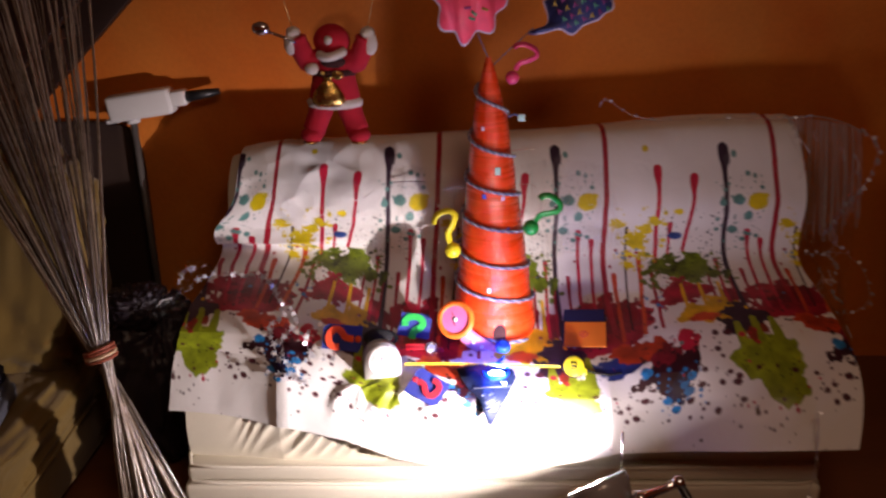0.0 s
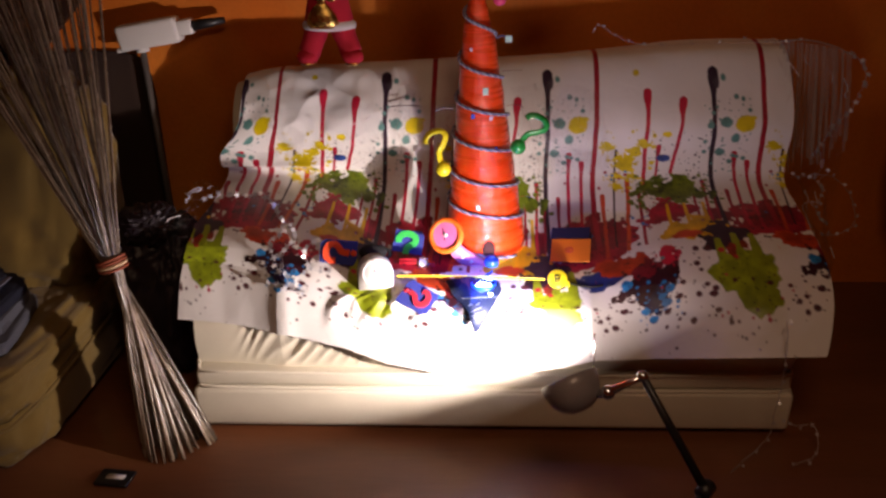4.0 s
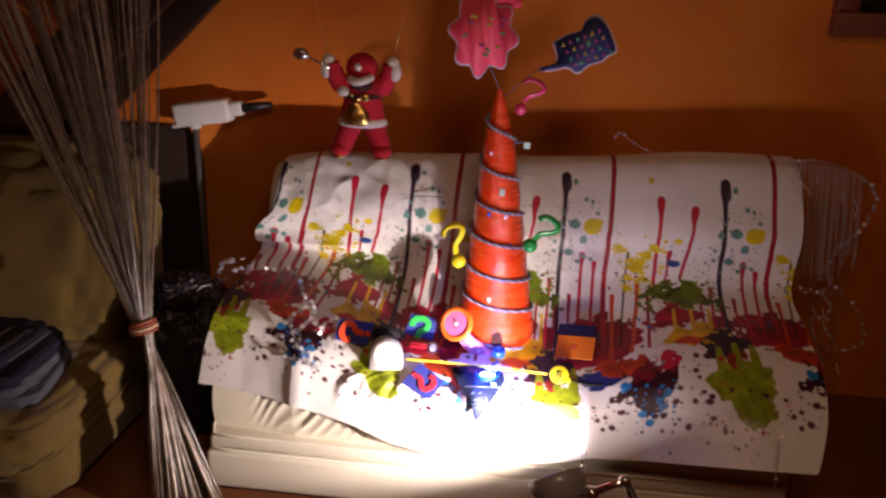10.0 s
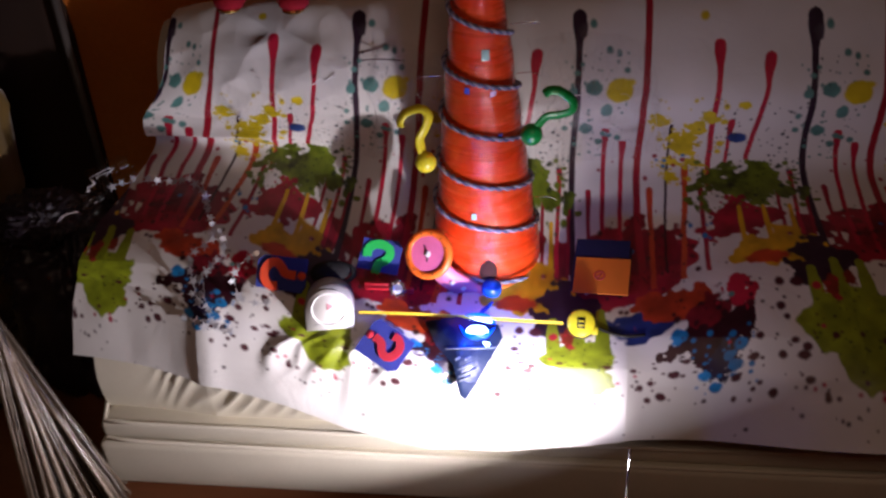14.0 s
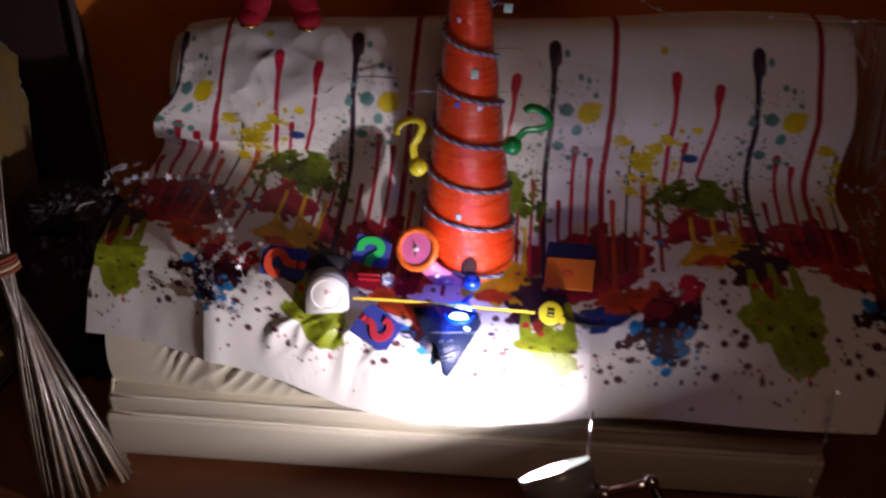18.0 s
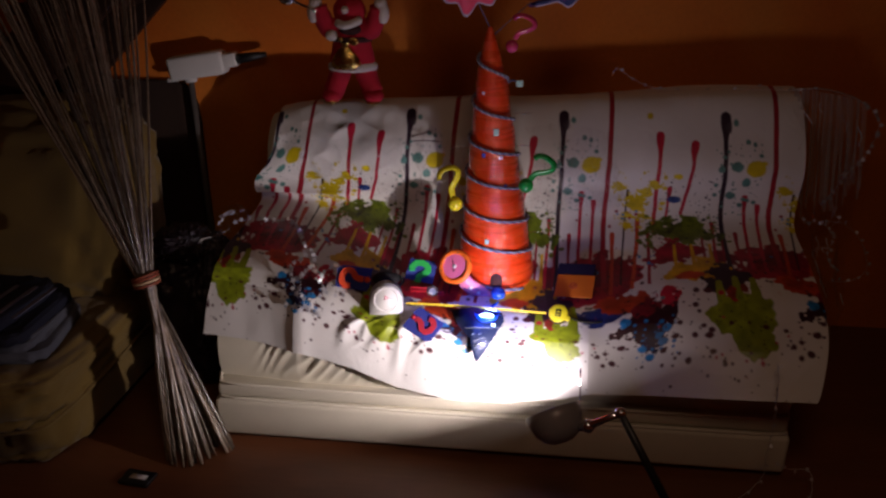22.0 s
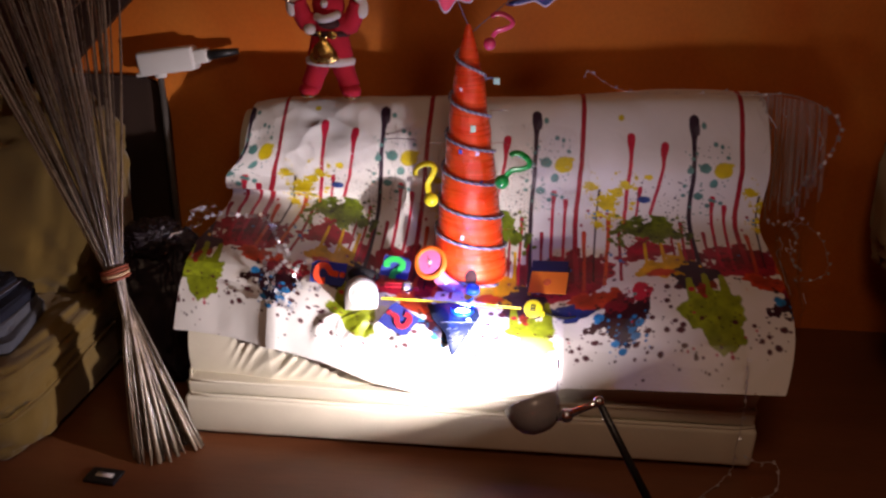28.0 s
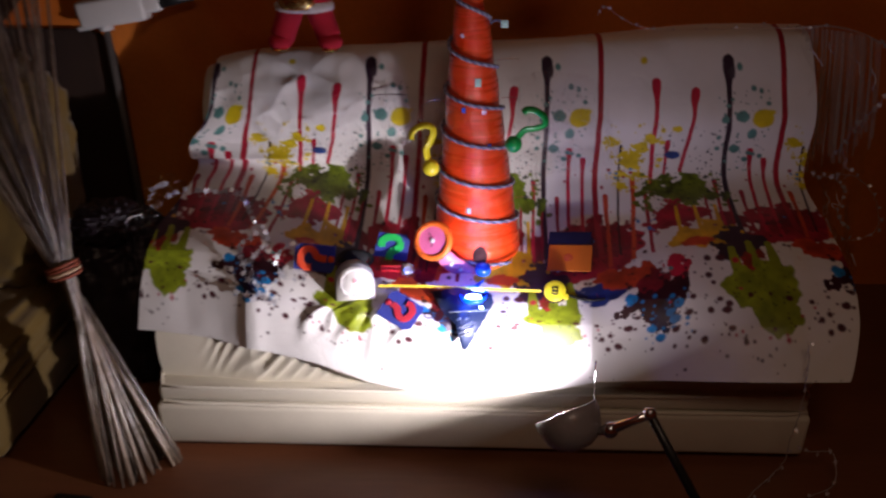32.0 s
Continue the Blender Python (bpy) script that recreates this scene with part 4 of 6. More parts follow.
cone = thing("decorated_cone", AX, "tall orange wound cone with a spiral cord", "cone")
H = 0.775


def cone_r(z):
    """Radius of the cone at a height over its foot."""
    return float(np.interp(z, (0.0, 0.03, 0.62, 0.70, 0.755, H), (0.1165, 0.1175, 0.0435, 0.0275, 0.013, 0.006)))


TURNS, Z0, Z1 = 7.0, 0.028, 0.665
lean = Vector((-0.045, -0.01, 1.0)).normalized()


def on_axis(z):
    return AX + lean * z


pitch = (Z1 - Z0) / (TURNS - 1)
# heights of an even spiral, and of the cord as it was wound by eye
EVEN = [Z0 + pitch * k for k in range(-1, 8)]
WOUND = [z + d for z, d in zip(EVEN, (0, 0, 0.012, -0.004, -0.008, -0.014, -0.016, 0, 0))]
bm = bmesh.new()
ring_z = np.linspace(0.004, H, 640)
n = 44
rings = []
for z in ring_z:
    ring = []
    for k in range(n):
        a = 2 * math.pi * k / n
        turn_at = (np.interp(z, WOUND, EVEN) - Z0) / pitch + (a / (2 * math.pi) - 0.75)
        fr = turn_at % 1.0
        swell = 0.0050 * (fr - 0.5) + 0.002 * math.sin(math.pi * fr) if Z0 < z < Z1 else 0.0
        r = cone_r(z) + swell + 0.00035 * math.sin(z * 1180) + 0.0016 * noise.noise((math.cos(a) * 3, math.sin(a) * 3, z * 22))
        ring.append(bm.verts.new(on_axis(z) + Vector((r * math.cos(a), r * math.sin(a), 0))))
    rings.append(ring)
for p, q in zip(rings, rings[1:]):
    for k in range(n):
        bm.faces.new((p[k], p[(k + 1) % n], q[(k + 1) % n], q[k]))
bm.faces.new(rings[0][::-1])
bm.faces.new(rings[-1])
part("cone_body", bm, M_ORANGE, cone, "glossy orange wound body")
part("foot_rim", lathe([(0.104, 0.0), (0.125, 0.0), (0.128, 0.008), (0.123, 0.014), (0.110, 0.014)], Matrix.Translation(AX), 48), M_CARDO, cone)
# dark notch at the foot
part("notch", ball(AX + Vector((0.005, -0.113, 0.045)), 0.021, scale=(0.9, 0.4, 1.4)), M_DARKFELT, cone, "dark notch at the foot")
# spiral cord of two twisted strands
for ph, mt, nm in ((0.0, M_ROPE, "cord_strand"), (math.pi, M_ROPE2, "cord_strand")):
    pts = []
    steps = 1500
    for i in range(steps + 1):
        q = i / steps * TURNS
        z = float(np.interp(Z0 + (q - 0.5) * pitch, EVEN, WOUND))
        if z < 0.012:
            z = 0.012 + q * 0.01
        a = -2 * math.pi * (q - 0.25)
        r = cone_r(z) + 0.0058
        c = on_axis(z)
        rad = Vector((math.cos(a), math.sin(a), 0))
        tw = i * 0.55 + ph
        pts.append(c + rad * (r + 0.0025 * math.cos(tw)) + Vector((0, 0, 0.0025 * math.sin(tw))))
    part(nm, tube(pts, 0.0030, 6), mt, cone, "twisted grey-blue cord" if ph == 0 else "pale twisted strand")
# little mirror tiles stuck on cord and body
for k, (a, z, w) in enumerate(((-1.35, 0.492, 0.018), (-1.9, 0.425, 0.012), (-1.2, 0.418, 0.014), (-1.75, 0.17, 0.013), (-1.1, 0.335, 0.010), (-2.0, 0.60, 0.010))):
    c = on_axis(z) + Vector((math.cos(a), math.sin(a), 0)) * (cone_r(z) + 0.0035)
    rot = Matrix.Rotation(a + math.pi / 2, 3, "Z") @ Matrix.Rotation(radians(8 * (k % 3) - 4), 3, "X")
    part("mirror_tile", box(c, (w * 0.85, 0.0012, w * 1.1), 0.0003, rot), (M_MIRROR, M_MIRRORB, M_MIRRORP)[k % 3], cone, "small square mirror tile")
tip = on_axis(0.62)
part("loose_end", tube(curve([tip + Vector((0.046, -0.01, 0.004)), tip + Vector((0.062, -0.015, 0.012)), tip + Vector((0.078, -0.02, 0.006))], 5), 0.003, 6), M_ROPE, cone)
part("mirror_tile", box(tip + Vector((0.080, -0.022, 0.004)), (0.018, 0.002, 0.018), 0.0005), M_MIRROR, cone, "small square mirror tile")
for z, sgn in ((0.535, 1), (0.44, 1), (0.17, 1), (0.43, -1)):
    c = on_axis(z) + Vector((sgn * (cone_r(z) + 0.004), -0.01, 0))
    part("thread_end", tube(curve([c, c + Vector((sgn * 0.03, -0.01, 0.006)), c + Vector((sgn * random.uniform(0.036, 0.06), -0.012, random.uniform(-0.006, 0.01)))], 4), 0.0008, 5), M_SILVER, cone, "glinting loose thread")


# ---------------------------------------------------------------- question mark pins
def question_pin(name, foot, head_at, mat, label, bead=0.0215, wide=0.0112):
    """A bead with a bent hook like a question mark that springs from it."""
    q = thing(name, foot, label, "ornament", group="question mark pins")
    part("bead", ball(foot, bead), mat, q)
    d = Vector(head_at) - Vector(foot)
    up = d.normalized()
    sd = Vector((1, 0, 0)) - up * up.x
    sd.normalize()
    f = Vector(foot)
    hgt = d.length
    pts = [f + up * 0.02, f + up * hgt * 0.45 + sd * 0.004, f + up * hgt * 0.62 + sd * 0.022, f + up * hgt * 0.82 + sd * 0.036, f + up * hgt * 0.98 + sd * 0.026, f + up * hgt * 1.0 - sd * 0.002, f + up * hgt * 0.90 - sd * 0.020, f + up * hgt * 0.78 - sd * 0.024]
    part("hook", tube(curve(pts, 6), wide, 8, flat=0.5), mat, q)
    return q


question_pin("question_mark_pin", (0.026, 1.965, 0.722), (-0.008, 1.985, 0.820), M_YELLOW, "yellow plastic question mark on a bead, pinned to the cone")
question_pin("question_mark_pin", (0.232, 1.955, 0.790), (0.285, 1.965, 0.872), M_GREEN, "green plastic question mark on a bead, pinned to the cone")
question_pin("question_mark_pin", (0.177, 2.026, 1.171), (0.209, 2.030, 1.252), M_PINK, "clear pink question mark on a bead near the tip", 0.0175, 0.009)
q = thing("question_mark_pin", (0.163, 1.905, 0.462), "blue plastic question mark hanging from the cone's foot", "ornament", group="question mark pins")
part("bead", ball((0.163, 1.903, 0.464), 0.022), M_BLUE, q)
part("hook", tube(curve([(0.163, 1.90, 0.447), (0.164, 1.886, 0.444), (0.160, 1.868, 0.446), (0.150, 1.85, 0.448), (0.142, 1.835, 0.445), (0.150, 1.825, 0.444)], 6), 0.0085, 8, flat=0.6), M_BLUE, q)


# ---------------------------------------------------------------- cut-out cards on wires above the cone
def amoeba(k, r, wob, sx=1.0, sy=1.0, ph=0.0, n=72):
    return [(sx * r * (1 + wob * math.cos(k * a + ph) + 0.05 * math.cos(2 * a + 1)) * math.cos(a), sy * r * (1 + wob * math.cos(k * a + ph) + 0.05 * math.cos(3 * a)) * math.sin(a)) for a in (2 * math.pi * i / n for i in range(n))]


def letters_on(parent, m, w, h, seed, mats, count):
    """Scattered unreadable printed marks as small bars."""
    rnd = random.Random(seed)
    for i in range(count):
        x, y = rnd.uniform(-w, w), rnd.uniform(-h, h)
        mm = m @ pose(x, y, 0.0035, 0, 0, rnd.uniform(-40, 40))
        part("printed_mark", slab([(-0.008, -0.003), (0.008, -0.003), (0.008, 0.003), (-0.008, 0.003)], 0.0008, mm), mats[i % len(mats)], parent)


face = pose(0, 0, 0, 90, 0, 0)
pk = thing("cutout_card", (0.062, 1.99, 1.372), "bright pink scalloped card with printed letters on a wire", "decoration")
mk = Matrix.Translation((0.062, 1.99, 1.372)) @ pose(0, 0, 0, 0, 0, 12) @ face
part("card_edge", slab(amoeba(8, 0.096, 0.125, 0.90, 1.10, 0.9), 0.0022, mk @ pose(0, 0, -0.0005)), M_RIM, pk, "pale cut edge")
part("card_face", slab(amoeba(8, 0.091, 0.125, 0.90, 1.10, 0.9), 0.002, mk @ pose(0, 0, 0.0012)), M_PINKCARD, pk)
part("back_lobe", slab(amoeba(5, 0.036, 0.2), 0.002, mk @ pose(0.058, 0.085, -0.006)), M_PINKCARD, pk)
letters_on(pk, mk, 0.055, 0.055, 5, [M_LET1, M_LET2, M_LET3], 13)
part("wire", tube(curve([(0.117, 2.025, 1.215), (0.10, 2.02, 1.25), (0.085, 1.995, 1.285)], 4), 0.0015, 6), M_ROPE, pk)

bl = thing("cutout_card", (0.335, 2.06, 1.345), "dark blue bottle-shaped card with coloured letters on a wire", "decoration")
mb = Matrix.Translation((0.335, 2.06, 1.345)) @ pose(0, 0, 0, 0, 0, -8) @ face @ pose(0, 0, 0, 0, 0, 24)
shape = [(-0.070, 0.040), (-0.030, 0.046), (0.010, 0.044), (0.028, 0.062), (0.058, 0.066), (0.076, 0.040), (0.083, 0.0), (0.080, -0.040), (0.056, -0.044), (0.036, -0.052), (0.0, -0.050), (-0.034, -0.060), (-0.056, -0.036), (-0.095, -0.030), (-0.126, -0.020), (-0.124, -0.012), (-0.085, -0.014), (-0.072, 0.004)]
shape = [(p.x, p.y) for p in curve([(x, y, 0) for x, y in shape + shape[:1]], 3)[:-1]]
part("card_edge", slab([(x * 1.06, y * 1.08) for x, y in shape], 0.0022, mb @ pose(0, 0, -0.0008)), M_RIM, bl, "pale cut edge")
card = part("card_face", slab(shape, 0.002, mb @ pose(0, 0, 0.0012)), M_BLUECARD, bl)
for i, yy in enumerate((0.026, 0.004, -0.018, -0.038)):
    for j in range(6):
        mm = mb @ pose(-0.047 + 0.021 * j + 0.004 * i, yy, 0.0035, 0, 0, 12 * ((i * 3 + j * 5) % 4) - 18)
        part("printed_mark", slab([(-0.006, -0.007), (-0.003, -0.007), (-0.001, -0.001), (0.004, -0.007), (0.006, -0.005), (0.001, 0.002), (0.002, 0.007), (-0.002, 0.007)], 0.0008, mm), (M_LET1, M_LET2, M_LET3, M_LET2)[(i + 3 * j) % 4], card)
part("wire", tube(curve([(0.125, 2.025, 1.20), (0.17, 2.04, 1.24), (0.228, 2.055, 1.29)], 5), 0.0015, 6), M_ROPE, bl)

# ---------------------------------------------------------------- things on the seat
# round child's wristwatch that leans on the cone
wm = Matrix.Translation((0.034, 1.898, 0.548)) @ pose(0, 0, 0, 60, 0, -22)
wt = thing("wristwatch", (0.036, 1.905, 0.548), "large orange and pink wristwatch leaning on the cone", "watch")
wcase = part("watch_case", lathe([(0.001, -0.010), (0.046, -0.010), (0.052, -0.004), (0.052, 0.004), (0.047, 0.009), (0.038, 0.009), (0.037, 0.006)], wm, 40), M_WATCHO, wt)
dial = part("watch_dial", lathe([(0.0375, 0.006), (0.020, 0.0065), (0.0005, 0.0065)], wm, 40), M_WATCHP, wt, "pink dial")
for k in range(12):
    a = radians(30 * k)
    part("hour_mark", box(wm @ Vector((0.0425 * math.cos(a), 0.0425 * math.sin(a), 0.0095)), (0.003, 0.003, 0.001), 0), M_INK, wcase)
part("pointer", slab([(-0.0012, -0.004), (0.0012, -0.004), (0.0008, 0.022), (-0.0008, 0.022)], 0.0008, wm @ pose(0, 0, 0.007, 0, 0, 35)), M_INK, dial)
part("pointer", slab([(-0.0014, -0.004), (0.0014, -0.004), (0.001, 0.016), (-0.001, 0.016)], 0.0008, wm @ pose(0, 0, 0.0078, 0, 0, 190)), M_INK, dial)
part("pivot", lathe([(0.007, 0.0065), (0.006, 0.0095), (0.0005, 0.0100)], wm, 14), M_FUR, dial, "pale hub")
st = curve([(0.058, 1.892, 0.508), (0.078, 1.893, 0.487), (0.10, 1.898, 0.470), (0.125, 1.900, 0.452), (0.138, 1.890, 0.449)], 5)
bm = bmesh.new()
rows = [(bm.verts.new(p + Vector((0.012, 0.004, 0.016))), bm.verts.new(p - Vector((0.012, 0.004, 0.016))), bm.verts.new(p - Vector((0.011, -0.008, 0.014))), bm.verts.new(p + Vector((0.013, 0.012, 0.018)))) for p in st]
for a, b2 in zip(rows, rows[1:]):
    for k in range(4):
        bm.faces.new((a[k], a[(k + 1) % 4], b2[(k + 1) % 4], b2[k]))
bm.faces.new(rows[0][::-1]), bm.faces.new(rows[-1])
part("strap", bm, M_STRAP, wt, "pink plastic strap")
for k in (6, 11):
    part("strap_print", box(st[k] + Vector((0.0, -0.006, 0.002)), (0.008, 0.003, 0.010), 0.001, Matrix.Rotation(0.7, 3, "Y")), M_FUR, wt)


# white tape measure with an arched front
def arch(w, h, n=14):
    return [(-w / 2, 0), (w / 2, 0)] + [(w / 2 * math.cos(a), h - w / 2 + w / 2 * math.sin(a)) for a in (math.pi * k / n for k in range(n + 1))]


tp = thing("tape_measure", (-0.155, 1.80, 0.44), "white arched tape measure with its yellow tape pulled out", "tape measure")
tm = Matrix.Translation((-0.155, 1.782, 0.438)) @ pose(0, 0, 0, 0, 0, 10) @ pose(0, 0, 0, 90 - 12, 0, 0)
part("case", slab(arch(0.098, 0.090), 0.055, tm @ pose(0, 0, -0.055)), M_GREYP, tp, "grey translucent case")
plate = part("front_plate", slab(arch(0.094, 0.086), 0.006, tm @ pose(0, 0.001, 0.0)), M_WHITE, tp, "white front plate")
part("dial_ring", lathe([(0.036, 0.006), (0.036, 0.0078), (0.033, 0.0078), (0.033, 0.006)], tm @ pose(0, 0.046, 0), 36), M_WHITE, plate)
part("dial_mark", slab(amoeba(3, 0.0055, 0.3), 0.0008, tm @ pose(0.0, 0.052, 0.0062)), M_FAINTRED, plate, "small red printed emblem")
part("dial_line", slab([(0.008, -0.0008), (0.024, -0.0014), (0.024, -0.0006), (0.008, 0.0)], 0.0008, tm @ pose(0, 0.050, 0.0062)), M_GREYP, plate)
part("label_line", slab([(-0.03, 0.0), (0.024, 0.0), (0.024, 0.0012), (-0.03, 0.0012)], 0.0006, tm @ pose(0, 0.014, 0.0062)), M_GREYP, plate)
pts = curve([(-0.100, 1.800, 0.470), (0.02, 1.800, 0.470), (0.16, 1.795, 0.469), (0.305, 1.792, 0.466)], 10)
bm = bmesh.new()
rows = []
for i, p in enumerate(pts):
    w = 0.0036
    rows.append((bm.verts.new(p + Vector((0, -0.002, w))), bm.verts.new(p + Vector((0, 0.003, 0))), bm.verts.new(p + Vector((0, -0.002, -w))), bm.verts.new(p + Vector((0, 0.0015, 0)))))
for a, b2 in zip(rows, rows[1:]):
    for k in range(4):
        bm.faces.new((a[k], a[(k + 1) % 4], b2[(k + 1) % 4], b2[k]))
blade = part("tape_blade", bm, M_TAPE, tp, "yellow steel blade")
for i in range(3, 38):
    p = Vector((-0.09 + 0.0104 * i, 1.7945, 0.4655 if i % 5 else 0.467))
    part("tick", box(p, (0.0009, 0.0008, 0.003 if i % 5 else 0.006), 0), M_INK, blade)

yd = thing("yellow_medallion", (0.340, 1.79, 0.462), "round yellow plastic case with a dark printed label", "tape measure")
ym = on_cloth(0.342, 0.815, 0.022) @ pose(0, 0, 0, 28, 0, -8) @ Matrix.Scale(0.78, 4)
part("case", lathe([(0.001, -0.014), (0.030, -0.014), (0.035, -0.008), (0.035, 0.006), (0.031, 0.010), (0.0005, 0.0105)], ym, 36), M_YELLOW, yd)
part("tape_lip", box(ym @ Vector((0.034, -0.016, 0)), (0.018, 0.018, 0.016), 0.003, ym.to_3x3()), M_YELLOW, yd)
part("side_grip", lathe([(0.0352, -0.010), (0.0375, -0.009), (0.0375, 0.002), (0.0352, 0.003)], ym, 36), M_BLACK, yd, "black rubber rim")
tag = part("printed_label", slab([(-0.010, -0.014), (0.010, -0.014), (0.010, 0.014), (-0.010, 0.014)], 0.0008, ym @ pose(0, 0, 0.0103)), M_INK, yd, "dark label")
for yy in (-0.007, 0.0045):
    part("label_bar", slab([(-0.007, -0.0022), (0.007, -0.0022), (0.007, 0.0022), (-0.007, 0.0022)], 0.0006, ym @ pose(0, yy, 0.0112)), M_YELLOW, tag)
pp = [on_cloth(x, s, 0.007).translation for x, s in ((0.375, 0.815), (0.40, 0.826), (0.43, 0.832), (0.462, 0.828))]
part("wrist_cord", tube(curve(pp, 5), 0.0035, 6), M_BLACK, yd, "black cord")

# black rounded cap behind the white case
bc = thing("black_cap", (-0.20, 1.87, 0.49), "small black domed cap lying on the cloth", "cap")
cm = on_cloth(-0.178, 0.735, 0.016) @ pose(0, 0, 0, 12, 4, 20) @ Matrix.Diagonal((0.80, 0.52, 0.36, 1))
part("dome", lathe([(0.050, 0.0), (0.052, 0.008), (0.046, 0.030), (0.030, 0.044), (0.012, 0.049), (0.0005, 0.050)], cm, 32), M_BLACKFELT, bc)
part("brim", lathe([(0.046, -0.002), (0.060, -0.001), (0.061, 0.004), (0.048, 0.006)], cm @ pose(0.01, -0.006, 0), 32), M_BLACKFELT, bc)


# foam cards with question marks
def mark_points(f=1.0):
    return [(x * f, y * f) for x, y in ((-0.026, 0.004), (-0.027, 0.018), (-0.016, 0.031), (0.002, 0.034), (0.018, 0.027), (0.022, 0.012), (0.013, 0.0), (0.002, -0.009), (-0.001, -0.022), (-0.001, -0.032))]


def foam_card(m, w, h, mat, label, f=1.0):
    c = thing("foam_card", m.translation, label, "card", group="question mark cards")
    sheet = part("foam_sheet", slab([(-w / 2, -h / 2 + 0.008), (-w / 2 + 0.014, -h / 2), (w / 2, -h / 2 + 0.003), (w / 2, h / 2 - 0.014), (w / 2 - 0.012, h / 2), (-w / 2 + 0.004, h / 2 - 0.004)], 0.004, m), M_FOAMBLUE, c, smooth=False)
    pts = [(p.x, p.y) for p in curve([(x, y, 0) for x, y in mark_points(f)], 4)]
    part("question_mark", ribbon(pts, 0.0185 * f, 0.004, m @ pose(0, 0, 0.0042)), mat, sheet, smooth=False)
    part("question_dot", lathe([(0.009 * f, 0.0), (0.009 * f, 0.0038), (0.0004, 0.004)], m @ pose(-0.001 * f, -0.044 * f, 0.0042), 16), mat, sheet)


foam_card(on_cloth(-0.272, 0.760, 0.026) @ pose(0, 0, 0, 34, -8, 0) @ pose(0, 0, 0, 0, 0, 84), 0.072, 0.108, M_FOAMRED, "blue foam card with an orange-red question mark, propped up")
foam_card(on_cloth(-0.082, 0.690, 0.016) @ pose(0, 0, 0, 38, 0, -6), 0.090, 0.096, M_FOAMGREEN, "blue foam card with a green question mark, propped up")
foam_card(on_cloth(-0.040, 0.882, 0.016) @ pose(0, 0, 0, 0, 0, 238), 0.080, 0.098, M_CRIMSON, "blue-violet foam card with a red question mark, lying flat", 0.86)

# red bracelet watch
rb = thing("bracelet_watch", (-0.045, 1.88, 0.47), "red strapped bracelet watch with a silver bezel", "watch")
rm = on_cloth(-0.032, 0.752, 0.014) @ pose(0, 0, 0, 50, 0, 0)
bezel = part("bezel", lathe([(0.001, -0.005), (0.014, -0.005), (0.017, 0.0), (0.015, 0.006), (0.011, 0.006), (0.010, 0.004)], rm, 24), M_CHROME, rb, "silver bezel")
part("face", lathe([(0.0105, 0.004), (0.0004, 0.0045)], rm, 20), M_WHITE, bezel)
for k in range(8):
    a = math.tau * k / 8
    part("stud", ball(rm @ Vector((0.0165 * math.cos(a), 0.0165 * math.sin(a), 0.005)), 0.0032, u=8, v=6), M_SILVER, bezel)
part("strap", box((-0.075, float(drape(-0.07, 0.752)[0]), float(drape(-0.07, 0.752)[1]) + 0.014), (0.052, 0.008, 0.018), 0.003), M_REDLEATHER, rb, "red strap")
part("strap", box((-0.010, float(drape(-0.01, 0.752)[0]) + 0.004, float(drape(-0.01, 0.752)[1]) + 0.009), (0.022, 0.008, 0.014), 0.003), M_REDLEATHER, rb, "red strap")

# orange and navy folded card
oc = thing("folded_card", (0.395, 1.93, 0.50), "orange card with a navy flap and a small ring emblem", "card")
om = on_cloth(0.394, 0.700, 0.026) @ pose(0, 0, 0, 14, 0, -10)
leaf = part("front_leaf", box(om @ Vector((0, -0.018, 0)), (0.112, 0.088, 0.003), 0.001, om.to_3x3()), M_CARDO, oc, smooth=False)
part("flap", box(om @ Vector((-0.004, 0.050, -0.002)), (0.112, 0.050, 0.003), 0.001, om.to_3x3()), M_NAVY, oc, "navy flap", smooth=False)
part("back_leaf", box(om @ Vector((-0.003, 0.006, -0.010)), (0.118, 0.120, 0.002), 0.001, om.to_3x3() @ Matrix.Rotation(-0.06, 3, "X")), M_NAVY, oc, smooth=False)
part("emblem_ring", lathe([(0.011, 0.0), (0.011, 0.0006), (0.0085, 0.0006), (0.0085, 0.0)], om @ pose(-0.004, -0.018, 0.0018), 24), M_REDINK, leaf)
part("emblem_stroke", slab([(-0.006, -0.0015), (0.006, -0.0015), (0.006, 0.0015), (-0.006, 0.0015)], 0.0006, om @ pose(-0.004, -0.018, 0.0018, 0, 0, 50)), M_REDINK, leaf)

# blue foil packet that hangs over the edge, with a lit clip-on light
fp = thing("foil_packet", (0.13, 1.76, 0.42), "shiny dark blue foil packet folded to a point", "packet")
fm = on_cloth(0.128, 0.900, 0.012) @ pose(0, 0, 0, 6, 0, 0)
packet = part("packet_body", slab([(-0.094, 0.076), (-0.030, 0.088), (0.052, 0.074), (0.060, 0.050), (0.040, 0.012), (0.010, -0.046), (-0.008, -0.074), (-0.018, -0.066), (-0.034, -0.008), (-0.070, 0.030)], 0.004, fm), M_FOIL, fp)
part("fold", slab([(-0.050, 0.020), (0.048, 0.026), (0.046, 0.031), (-0.050, 0.025)], 0.003, fm @ pose(0, 0, 0.004)), M_FOILBAR, packet)
